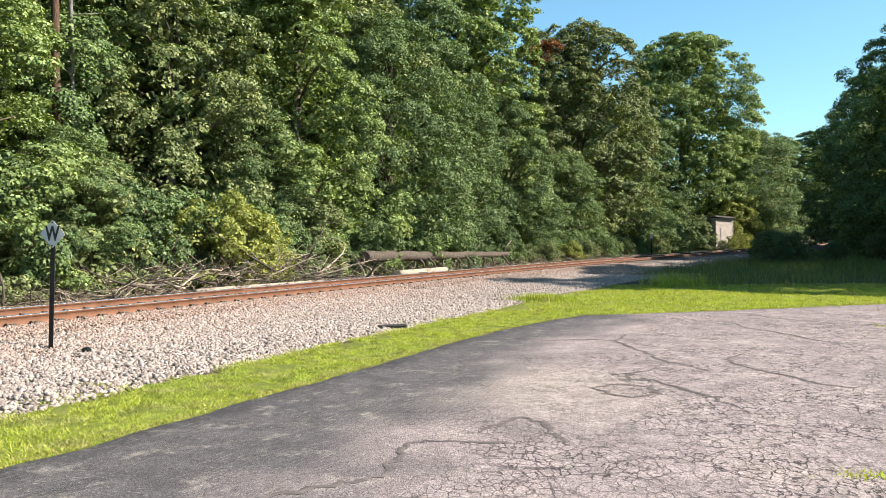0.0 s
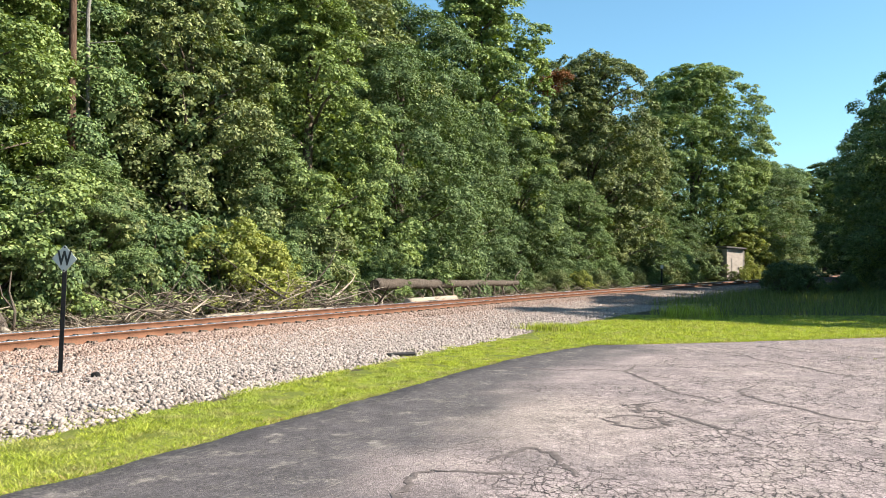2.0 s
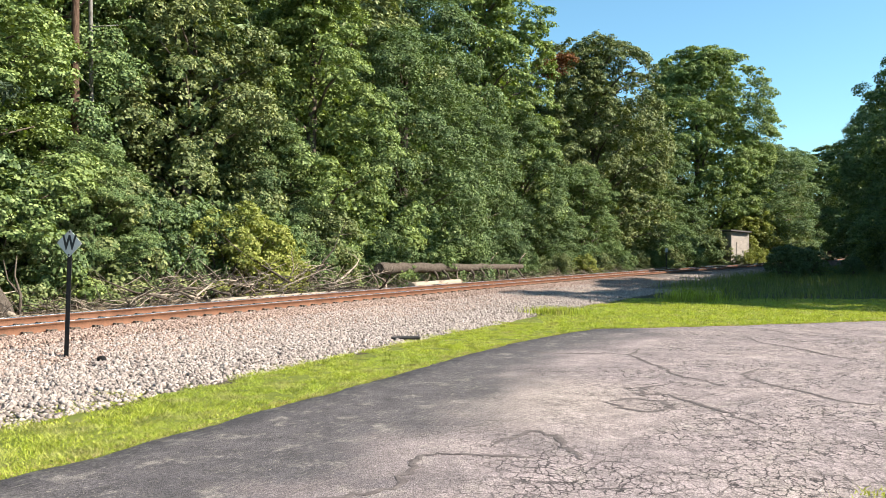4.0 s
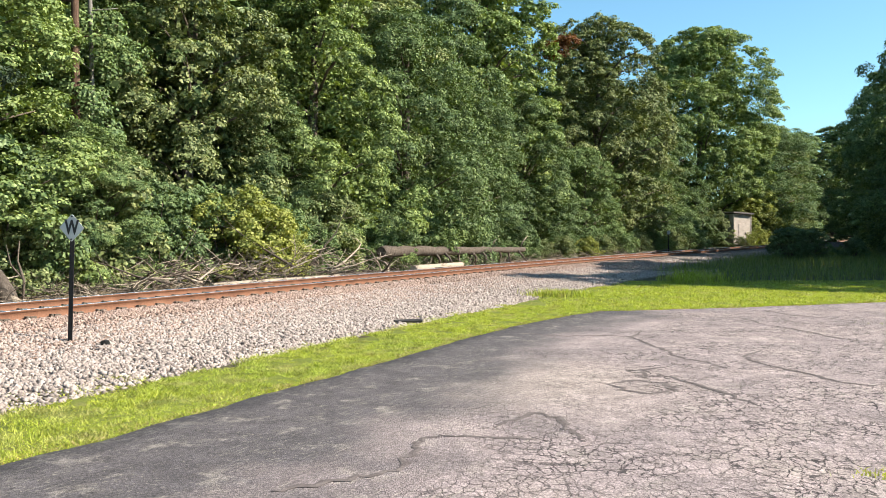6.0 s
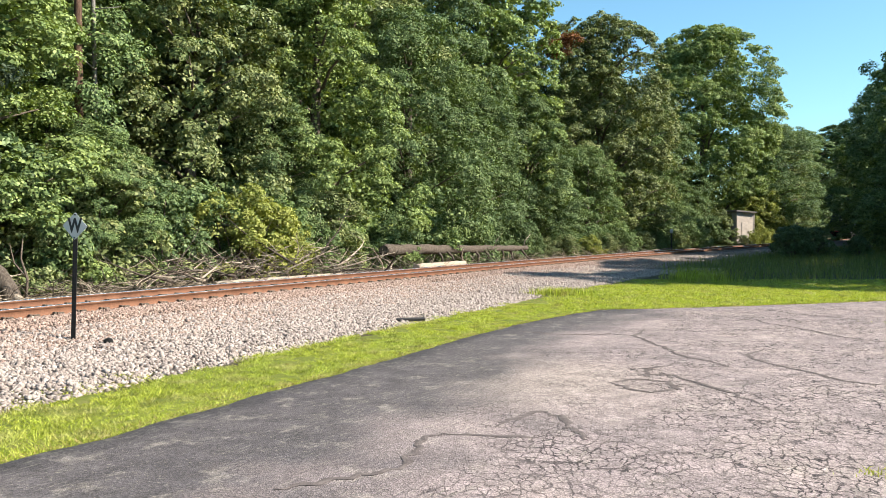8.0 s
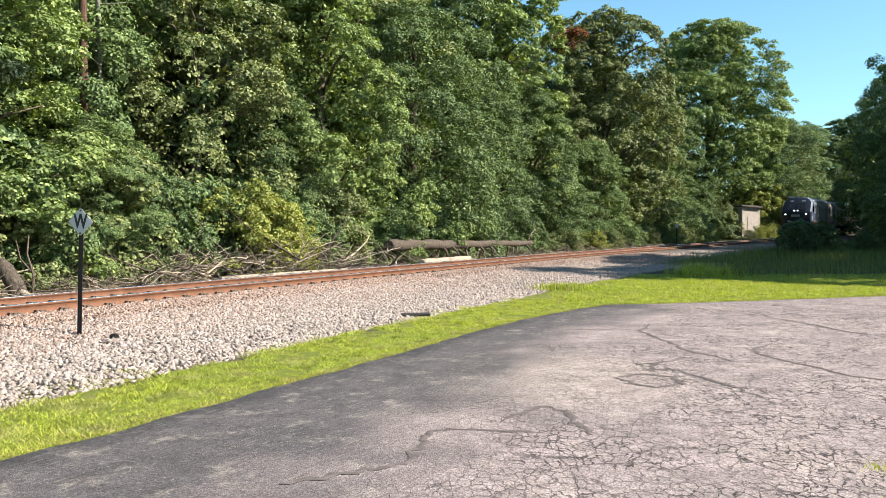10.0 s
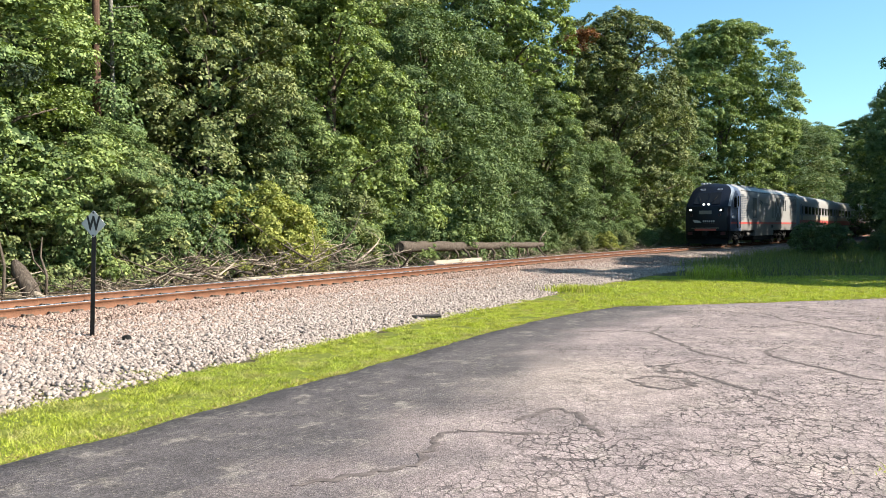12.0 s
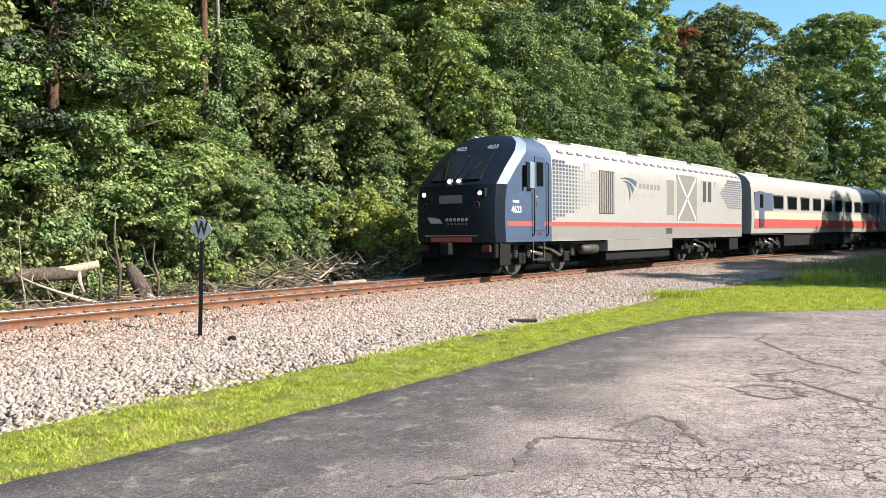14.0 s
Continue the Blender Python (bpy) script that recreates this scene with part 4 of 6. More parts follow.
    # tall pine and pale birch trunks showing in a gap, and a rusty dead bough
    for s, off, h, r, mat, name, label in ((18.9, 8.7, 16.0, 0.13, BARK_PINE, "bare_pine", "tall bare reddish pine in the wood"), (19.4, 8.8, 14.0, 0.075, BARK_BIRCH, "bare_birch", "thin pale leaning birch in the wood")):
        p = at(s, off)
        z = ground_at(p.x, p.y)
        lean = 0.04 if r < 0.1 else 0.0
        bm = add_tube(bmesh.new(), [(p.x, p.y, z - 0.3), (p.x + lean * h * 0.3, p.y, z + h * 0.4), (p.x + lean * h * 0.2, p.y, z + h * 0.7), (p.x + lean * h, p.y, z + h)], [r * 1.3, r, r * 0.85, r * 0.5], 9)
        for k in range(9):
            q = Vector((p.x + lean * h * 0.3, p.y, z + h * (0.35 + 0.07 * k)))
            ang = rng.uniform(0, math.tau)
            add_tube(bm, [q, q + Vector((math.cos(ang) * 0.8, math.sin(ang) * 0.8, 0.15))], [0.03, 0.01], 5)
        tree = tagged(new(name), label, "tree")
        part("trunk", bm, mat, tree)
    pine = new("pine_tree")
    gen = np.random.default_rng(61)
    bm = add_tube(bmesh.new(), [(0, 0, -0.3), (0, 0, 6), (0.1, 0, 12)], [0.22, 0.17, 0.05], 9)
    cl = []
    for k in range(34):
        z, ang = gen.uniform(4.5, 12), gen.uniform(0, math.tau)
        r = gen.uniform(1.2, 3.4) * (1 - (z - 4.5) / 11)
        tip = Vector((r * math.cos(ang), r * math.sin(ang), z - 0.25))
        add_tube(bm, [(0, 0, z), tip * 0.5 + Vector((0, 0, z * 0.5 + 0.15)), tip], [0.05, 0.035, 0.015], 5)
        for u in (0.6, 1.0):
            cl.append((tip.x * u, tip.y * u, tip.z + 0.05, gen.uniform(0.4, 0.75), 0.3))
    part("trunk", bm, BARK_PINE, pine)
    co = leaf_cloud(gen, cl, 16000, 0.13)
    raw_mesh("crown", co, np.arange(len(co)).reshape(-1, 4), LEAF_PINE, pine, "dark drooping needles")
    tagged(pine, "dark pine with drooping layered boughs", "tree")
    p = at(12.4, 6.4)
    plant(pine, p.x, p.y, 30, 0.85)
    gen = np.random.default_rng(9)
    p = at(62.5, 8.6)
    cl = [(gen.normal(0, 0.7), gen.normal(0, 0.5), gen.normal(0, 0.4), gen.uniform(0.3, 0.6), 0.7) for _ in range(14)]
    co = leaf_cloud(gen, cl, 2600, 0.2)
    bough = raw_mesh("dead_bough", co, np.arange(len(co)).reshape(-1, 4), LEAF_RUST)
    bough.matrix_basis = Matrix.Translation((8.9, 63.0, 15.9))
    tagged(bough, "rust-brown dead leafy bough high in the trees", "bough")
    # undergrowth along the wood's edge
    for i in range(46):
        s = 2 + i * 1.75 + rng.uniform(-0.5, 0.5)
        sc, wd = rng.uniform(0.5, 1.3) * (0.55 if 38 < s < 66 else 1.0), rng.uniform(0.75, 1.05)
        p = at(s, 4.7 + 1.7 * sc * wd + rng.uniform(0, 0.6))
        plant(bush[rng.choice((0, 0, 1, 3))], p.x, p.y, rng.uniform(0, 360), sc, wd)
    for s, off, k, sc in [(22.3, 5.2, 2, 0.95), (24.2, 5.4, 2, 0.75), (30.8, 4.9, 0, 0.6), (53, 4.6, 2, 0.42), (56, 4.7, 3, 0.45), (60, 4.8, 0, 0.5), (64, 5.0, 3, 0.5), (9.5, 5.4, 3, 0.9), (50, 4.9, 3, 0.45), (72, 5.0, 3, 0.6), (77, 5.0, 0, 0.6)]:
        p = at(s, off)
        plant(bush[k], p.x, p.y, rng.uniform(0, 360), sc)
    for x, y, k, sc in [(20.6, 49.5, 1, 0.62), (22.5, 51, 1, 0.6), (26.0, 52.5, 1, 0.42), (30.5, 55, 3, 0.6), (29, 47, 3, 0.5), (33.5, 58, 0, 0.9), (30.2, 91.5, 3, 1.2), (28.8, 90, 1, 1.0), (36.8, 97, 2, 1.9), (35.2, 95.5, 2, 1.3), (33.2, 88.9, 2, 0.5), (34.9, 90.4, 2, 0.55), (36, 92.6, 3, 0.4), (31.8, 88.6, 3, 0.36)]:
        plant(bush[k], x, y, rng.uniform(0, 360), sc)


build_ground()
build_pavement()
build_ballast()
build_track()
build_trees()
scatter_stones()
build_lawn()


# ---- the train ----
NAVY = plain("navy_nose_paint", (0.007, 0.0095, 0.018), 0.38, 0.0, 0.25, vary=0.25)
CAB_BLUE = plain("cab_blue_paint", (0.052, 0.075, 0.128), 0.4, vary=0.12, scale=3)
SILVER = plain("silver_car_paint", (0.285, 0.273, 0.26), 0.42, 0.0, vary=0.06, scale=2.5)
ROOF_GREY = plain("roof_grey_paint", (0.27, 0.275, 0.27), 0.5, vary=0.15, scale=3)
RED_STRIPE = plain("red_stripe_paint", (0.42, 0.075, 0.065), 0.4, vary=0.12, scale=4)
CREAM = plain("cream_band_paint", (0.40, 0.365, 0.285), 0.45, vary=0.1, scale=4)
WINDOW_BAND = plain("slate_blue_band_paint", (0.085, 0.105, 0.15), 0.35, vary=0.12, scale=4)
WHITE_PAINT = plain("white_paint", (0.42, 0.43, 0.45), 0.4, vary=0.08, scale=5)
SCREEN_GLASS = plain("windshield_glass", (0.012, 0.013, 0.015), 0.09, 0.0, 0.22, vary=0.1)
GLASS_DARK = plain("tinted_train_glass", (0.006, 0.007, 0.008), 0.10, 0.0, 0.35, vary=0.1)
# paint of the windshield band; also the painted sun glare on the cab window
PALE_BAND_GLARE = plain("pale_band_and_glare_paint", (0.18, 0.215, 0.265), 0.35, vary=0.15, scale=4)
UNDER = plain("grimy_underframe", (0.007, 0.0066, 0.006), 0.8, 0.0, 0.25, vary=0.4, scale=5, bump=0.004)
TRUCK_STEEL = plain("dusty_truck_steel", (0.055, 0.051, 0.047), 0.65, 0.3, vary=0.4, scale=6)
BRIGHT_STEEL = plain("bright_steel", (0.45, 0.44, 0.42), 0.35, 0.9, vary=0.25, scale=6)
GRILLE_GREY = plain("grille_grey", (0.20, 0.19, 0.175), 0.6, 0.2, vary=0.2, scale=8)
GRILLE_DARK = plain("grille_slots", (0.035, 0.035, 0.035), 0.7, vary=0.2)
DECAL_BLUE = plain("decal_blue", (0.07, 0.085, 0.115), 0.45, vary=0.1)
DECAL_GREY = plain("decal_grey", (0.28, 0.28, 0.275), 0.5, vary=0.1)
DECAL_LILAC = plain("decal_lilac", (0.185, 0.165, 0.185), 0.45, vary=0.1)
LOWER_GREY = plain("lower_side_grey", (0.185, 0.175, 0.164), 0.45, vary=0.08, scale=3)
DARK_RED = plain("dark_red_paint", (0.07, 0.009, 0.009), 0.5, vary=0.2)


def lamp_material(name, col, power):
    n = Nodes(name, 0.2)
    n.color((0.8, 0.8, 0.8))
    n.set(n.bsdf.inputs["Emission Color"], col)
    n.bsdf.inputs["Emission Strength"].default_value = power
    return n.mat


HEADLAMP = lamp_material("lit_headlamp", (1.0, 0.95, 0.85), 3.0)

LEVELS = [1.02, 1.62, 2.25, 2.70, 3.20, 3.72, 4.02, 4.26, 4.34]
WIDTHS = [1.50, 1.50, 1.50, 1.50, 1.50, 1.47, 1.26, 0.80, 0.02]
NOSE_Y = [10.12, 10.18, 10.16, 10.06, 9.58, 8.98, 8.64, 8.30, 8.05]
FRONT_W = [1.02, 1.02, 1.02, 1.00, 0.96, 0.90, 0.78, 0.48, 0.01]


def hoop(ys, ws, levels=LEVELS):
    """One hoop of points, up the left side and down the right one."""
    left = [Vector((-w, y, z)) for w, y, z in zip(ws, ys, levels)]
    return left + [Vector((-p.x, p.y, p.z)) for p in left[::-1]]


def skin(hoops, cap_front=False, cap_rear=False, lo=0, hi=None):
    """Joins hoops into a shell; lo and hi pick the levels."""
    bm = bmesh.new()
    n = len(hoops[0]) // 2
    hi = hi or n - 1
    rows = [[bm.verts.new(p) for p in h] for h in hoops]
    for a, b in zip(rows, rows[1:]):
        for k in list(range(lo, hi)) + list(range(2 * n - 1 - hi, 2 * n - 1 - lo)):
            bm.faces.new((a[k], a[k + 1], b[k + 1], b[k]))
        if hi == n - 1:
            bm.faces.new((a[n - 1], a[n], b[n], b[n - 1]))
    for flag, r in ((cap_rear, rows[0]), (cap_front, rows[-1])):
        if flag:
            for k in range(lo, hi):
                bm.faces.new((r[k], r[k + 1], r[2 * n - 2 - k], r[2 * n - 1 - k]))
    bmesh.ops.remove_doubles(bm, verts=bm.verts, dist=0.001)
    loose = [v for v in bm.verts if not v.link_faces]
    bmesh.ops.delete(bm, geom=loose, context="VERTS")
    bmesh.ops.recalc_face_normals(bm, faces=bm.faces)
    return bm


def soften(ob, angle=35):
    ob.data.shade_smooth()
    ob.data.set_sharp_from_angle(angle=radians(angle))
    return ob


def side_plate(y0, y1, z0, z1, proud=0.004, x=1.5, bevel=0.0, depth=0.02):
    """A thin plate on the camera's side of a car."""
    return box(-x - proud, -x + depth, y0, y1, z0, z1, bevel)


def text_mesh(name, body, size, material, parent, m, label=""):
    cu = bpy.data.curves.new(name, "FONT")
    cu.body, cu.size, cu.extrude, cu.offset, cu.align_x, cu.align_y = body, size, 0.002, size * 0.03, "CENTER", "CENTER"
    tmp = bpy.data.objects.new(name, cu)
    scene.collection.objects.link(tmp)
    me = bpy.data.meshes.new_from_object(tmp.evaluated_get(bpy.context.evaluated_depsgraph_get()))
    bpy.data.objects.remove(tmp)
    bpy.data.curves.remove(cu)
    me.materials.clear()
    me.materials.append(material)
    ob = new(name, me)
    ob.parent = parent
    ob.matrix_basis = m
    if label:
        ob["label"] = label
    return ob


def side_turn(y, z, x=1.507):
    """Pose of lettering on the camera's side of a car."""
    return Matrix.Translation((-x, y, z)) @ pose(0, 0, 0, 90, 0, -90)


ROLLING = []


def build_truck(parent, y, base, radius, gauge=GAUGE):
    """A four-wheeled truck; its wheelsets turn."""
    bm = bmesh.new()
    for x in (-1, 1):
        add_box(bm, x * 1.02 - 0.07, x * 1.02 + 0.07, -base / 2 - 0.75, base / 2 + 0.75, 0.50, 0.74, 0.03)
        for yy in (-base / 2, base / 2):
            add_box(bm, x * 1.05 - 0.11, x * 1.05 + 0.11, yy - 0.19, yy + 0.19, 0.33, 0.68, 0.04)
        add_box(bm, x * 1.06 - 0.08, x * 1.06 + 0.08, -0.42, 0.42, 0.36, 0.62, 0.03)
    add_box(bm, -1.0, 1.0, -0.35, 0.35, 0.5, 0.85, 0.03)
    truck = part("truck", bm, UNDER, parent, "black wheel truck with coil springs")
    truck.location.y = y
    for x in (-1, 1):
        for yy in (-base / 2 - 0.36, -base / 2 + 0.36, base / 2 - 0.36, base / 2 + 0.36):
            bm = bmesh.new()
            for k in range(5):
                add_disc(bm, (x * 1.09, yy, 0.60 + k * 0.075), (0, 0, 1), 0.105, 0.045, 12)
            add_disc(bm, (x * 1.09, yy, 0.75), (0, 0, 1), 0.07, 0.40, 10)
            part("coil_spring", bm, TRUCK_STEEL, truck)
        bm = add_tube(bmesh.new(), [(x * 1.16, -0.9, 0.55), (x * 1.17, -0.2, 0.78), (x * 1.17, 0.5, 0.86)], [0.05, 0.045, 0.05], 8)
        part("damper", bm, BRIGHT_STEEL, truck)
        bm = add_tube(bmesh.new(), [(x * 1.15, 0.2, 0.60), (x * 1.16, 1.0, 0.72)], [0.06, 0.06], 8)
        part("damper", bm, BRIGHT_STEEL, truck)
    for yy in (-base / 2, base / 2):
        bm = bmesh.new()
        for x in (-1, 1):
            add_disc(bm, (x * (gauge / 2 + 0.0), 0, 0), (1, 0, 0), radius, 0.13, 28, 0.015)
            add_disc(bm, (x * (gauge / 2 - 0.075), 0, 0), (1, 0, 0), radius + 0.026, 0.03, 28)
            add_disc(bm, (x * (gauge / 2 + 0.07), 0, 0), (1, 0, 0), 0.14, 0.06, 14)
            for k in range(4):
                a = k * math.tau / 4
                add_disc(bm, (x * (gauge / 2 + 0.06), 0.26 * math.cos(a), 0.26 * math.sin(a)), (1, 0, 0), 0.05, 0.03, 8)
        add_disc(bm, (0, 0, 0), (1, 0, 0), 0.09, gauge, 12)
        ws = part("wheelset", bm, TRUCK_STEEL, truck, "worn steel wheels on an axle")
        ws.location = (0, yy, radius)
        ROLLING.append((ws, yy, radius))
    return truck


def build_locomotive():
    loco = tagged(new("locomotive"), "silver and navy diesel passenger locomotive with red stripe", "locomotive")
    a_y = [y - 0.62 for y in NOSE_Y]
    b_y = [y - 0.20 for y in NOSE_Y]
    b_w = [0.5 * (a + b) + 0.16 for a, b in zip(WIDTHS, FRONT_W)]
    b_w[-1] = 0.015
    rear, mid = hoop([-11.4] * 9, WIDTHS), hoop([6.9] * 9, WIDTHS)
    ring_a, ring_b, ring_c = hoop(a_y, WIDTHS), hoop(b_y, b_w), hoop(NOSE_Y, FRONT_W)
    body = soften(part("car_body", skin([rear, mid], cap_rear=True), SILVER, loco, "silver-grey painted locomotive car body"))
    cab = soften(part("cab_shell", skin([mid, ring_a]), CAB_BLUE, loco, "blue painted cab side"))
    soften(part("nose_mask", skin([ring_a, ring_b, ring_c], cap_front=True, hi=3), NAVY, loco, "dark navy nose front"))
    soften(part("windshield_surround", skin([ring_b, ring_c], cap_front=True, lo=3), NAVY, loco, "black windshield surround"))
    soften(part("white_cab_band", skin([ring_a, ring_b], lo=3), PALE_BAND_GLARE, loco, "pale blue-grey band round the windshield"))
    # floor that closes the shell
    part("underframe", box(-1.42, 1.42, -11.3, 9.4, 0.95, 1.08), UNDER, loco)
    # windshield panes, lying on the raked front
    for sgn in (-1, 1):
        bm = bmesh.new()
        pts = []
        for z, w in ((2.86, 0.90), (3.66, 0.80)):
            y = float(np.interp(z, LEVELS, NOSE_Y)) + 0.075
            pts.append([Vector((sgn * 0.05, y, z)), Vector((sgn * w, y - 0.02, z))])
        face = [pts[0][0], pts[0][1], pts[1][1], pts[1][0]]
        add_poly(bm, face if sgn > 0 else face[::-1])
        r = bmesh.ops.extrude_face_region(bm, geom=bm.faces[:])
        bmesh.ops.translate(bm, verts=[v for v in r["geom"] if isinstance(v, bmesh.types.BMVert)], vec=(0, -0.05, -0.03))
        bmesh.ops.recalc_face_normals(bm, faces=bm.faces)
        pane = part("windshield", bm, SCREEN_GLASS, loco, "dark raked windshield pane")
        bm = add_tube(bmesh.new(), [(sgn * 0.35, float(np.interp(2.9, LEVELS, NOSE_Y)) + 0.1, 2.9), (sgn * 0.62, float(np.interp(3.42, LEVELS, NOSE_Y)) + 0.1, 3.42)], [0.012, 0.01], 5)
        part("wiper", bm, UNDER, pane)
    text_mesh("number", "4623", 0.2, WHITE_PAINT, loco, Matrix.Translation((-0.62, 8.85, 3.88)) @ pose(0, 0, 0, 58, 0, 180), "white fleet number")
    text_mesh("number", "4623", 0.2, WHITE_PAINT, loco, Matrix.Translation((0.55, 8.85, 3.88)) @ pose(0, 0, 0, 58, 0, 180), "white fleet number")
    # lamps
    for x in (-0.17, 0.17):
        bm = add_disc(bmesh.new(), (x, 9.93, 2.80), (0, 1, 0.25), 0.115, 0.14, 18, 0.02)
        h = part("headlight", bm, BRIGHT_STEEL, loco, "round centre headlight")
        part("lens", add_disc(bmesh.new(), (x, 10.005, 2.82), (0, 1, 0.25), 0.055, 0.02, 16), HEADLAMP, h, "lit lens")
    for x in (-1, 1):
        bm = add_box(bmesh.new(), x * 1.02 - 0.17, x * 1.02 + 0.17, 9.82, 10.13, 2.30, 2.58, 0.03)
        h = part("ditch_light", bm, UNDER, loco, "dark housing with bright lamp")
        part("lens", add_disc(bmesh.new(), (x * 1.02, 10.135, 2.44), (0, 1, 0), 0.062, 0.02, 16), HEADLAMP, h, "lit lens")
        bm = bmesh.new()
        for k in range(20):
            a, b = k * math.tau / 20, (k + 1) * math.tau / 20
            add_tube(bm, [(x * 0.95 + 0.085 * math.cos(a), 10.18, 2.1 + 0.085 * math.sin(a)), (x * 0.95 + 0.085 * math.cos(b), 10.18, 2.1 + 0.085 * math.sin(b))], [0.018, 0.018], 5)
        part("marker_light", bm, DARK_RED, loco, "dark red marker lamp ring")
    part("number_board", box(-0.42, 0.42, 10.15, 10.185, 2.16, 2.40, 0.008), GRILLE_GREY, loco, "greyish number board")
    part("nose_stripe", box(-0.72, 0.72, 10.13, 10.2, 1.03, 1.17, 0.01), RED_STRIPE, loco, "red bar across the nose")
    for x in (-1, 1):
        part("tail_lamp_box", box(x * 1.12 - 0.15, x * 1.12 + 0.15, 9.80, 10.02, 0.74, 0.96, 0.02), DARK_RED, loco, "dark red lamp box")
    part("nose_stripe", box(-0.95, 0.95, 10.13, 10.195, 1.20, 1.23, 0.0), BRIGHT_STEEL, loco)
    # emblem on the nose: three swept bars and a row of plain bars
    for i in range(3):
        bm = bmesh.new()
        add_poly(bm, [(-0.02 + 0.62 - i * 0.16, 10.192, 1.58), (0.10 + 0.62 - i * 0.16, 10.192, 1.58), (0.86 - i * 0.12, 10.192, 1.76 - i * 0.02), (0.60 - i * 0.10, 10.192, 1.76 - i * 0.02)])
        r = bmesh.ops.extrude_face_region(bm, geom=bm.faces[:])
        bmesh.ops.translate(bm, verts=[v for v in r["geom"] if isinstance(v, bmesh.types.BMVert)], vec=(0, 0.006, 0))
        bmesh.ops.recalc_face_normals(bm, faces=bm.faces)
        part("emblem", bm, WHITE_PAINT, loco)
    for i in range(6):
        part("emblem", box(-0.62 + i * 0.14, -0.53 + i * 0.14, 10.185, 10.197, 1.64, 1.73), WHITE_PAINT, loco)
        part("emblem", box(-0.60 + i * 0.13, -0.54 + i * 0.13, 10.185, 10.197, 1.53, 1.58), GRILLE_GREY, loco)
    # pilot, coupler, steps
    bm = bmesh.new()
    add_poly(bm, [(-1.38, 9.75, 0.14), (0, 10.2, 0.14), (1.38, 9.75, 0.14), (1.42, 9.5, 0.62), (0, 9.98, 0.62), (-1.42, 9.5, 0.62)])
    r = bmesh.ops.extrude_face_region(bm, geom=bm.faces[:])
    bmesh.ops.translate(bm, verts=[v for v in r["geom"] if isinstance(v, bmesh.types.BMVert)], vec=(0, -0.12, 0.02))
    bmesh.ops.recalc_face_normals(bm, faces=bm.faces)
    part("pilot", bm, UNDER, loco, "black snow plow pilot")
    part("buffer_beam", box(-1.40, 1.40, 9.35, 9.9, 0.55, 1.03, 0.05), UNDER, loco)
    bm = box(-0.16, 0.16, 9.7, 10.5, 0.72, 0.98, 0.05)
    add_box(bm, -0.24, 0.10, 10.35, 10.6, 0.66, 1.02, 0.05)
    part("coupler", bm, UNDER, loco)
    for x in (-1, 1):
        part("step_well", box(x * 1.42 - 0.03, x * 1.42 + 0.03, 9.2, 9.75, 0.35, 1.02, 0.01), UNDER, loco)
        for x1 in (0.35, 0.6, 0.85):
            part("air_hose", add_tube(bmesh.new(), [(x * x1, 9.88, 0.95), (x * x1, 10.1, 0.8), (x * (x1 - 0.05), 10.13, 0.55)], [0.03, 0.03, 0.03], 6), UNDER, loco)
        part("cab_steps", box(x * 1.44 - 0.05, x * 1.44 + 0.05, 7.35, 7.95, 0.45, 0.49, 0.01), TRUCK_STEEL, loco)
        for yy in (7.33, 7.97):
            part("step_hanger", box(x * 1.46 - 0.02, x * 1.46 + 0.02, yy - 0.02, yy + 0.02, 0.43, 1.05), TRUCK_STEEL, loco)
    # the camera's side: windows, door, grilles and stripe
    part("cab_side_window", side_plate(8.12, 8.42, 2.75, 3.42, 0.006, bevel=0.01), GLASS_DARK, loco, "dark cab side window")
    door = part("cab_door", side_plate(7.35, 7.92, 1.35, 3.62, 0.014, bevel=0.012), CAB_BLUE, loco, "blue cab door")
    part("door_window", side_plate(7.42, 7.84, 2.70, 3.45, 0.022, bevel=0.02), GLASS_DARK, door)
    part("door_handle", side_plate(7.78, 7.86, 2.15, 2.40, 0.035, bevel=0.01), BRIGHT_STEEL, door)
    for yy in (7.22, 8.05):
        bm = add_tube(bmesh.new(), [(-1.51, yy, 1.20), (-1.57, yy, 1.25), (-1.57, yy, 3.40), (-1.51, yy, 3.45)], [0.022] * 4, 6)
        part("grab_rail", bm, UNDER, loco, "black vertical handrail")
    # added pale plate over the side window: the sun's reflection put into colour
    part("window_glare_plate", box(-1.62, -1.5, 8.10, 8.36, 2.62, 3.42, 0.02), PALE_BAND_GLARE, loco, "pale plate painted as sun glare on the cab side window")
    part("mirror", box(-1.66, -1.5, 8.52, 8.60, 2.65, 3.30, 0.02), UNDER, loco, "folded black mirror")
    part("lettering", side_plate(8.80, 9.15, 2.18, 2.25, 0.004), WHITE_PAINT, loco)
    text_mesh("number", "4623", 0.28, WHITE_PAINT, loco, side_turn(8.95, 1.97), "white fleet number on the cab side")
    part("stripe", side_plate(-11.35, 9.45, 1.49, 1.63, 0.005), RED_STRIPE, loco, "thin red stripe along the side")
    part("lower_side", side_plate(-11.35, 6.88, 1.04, 1.485, 0.003), LOWER_GREY, loco, "grey lower side under the stripe")
    part("fuel_cap", side_plate(7.5, 7.8, 1.22, 1.40, 0.01, bevel=0.01), GRILLE_DARK, loco)
    part("access_hatch", side_plate(-2.75, -2.1, 1.20, 1.44, 0.006, bevel=0.01), GRILLE_DARK, loco)
    part("panel", side_plate(4.3, 4.75, 3.0, 3.6, 0.006, bevel=0.008), DECAL_GREY, loco)

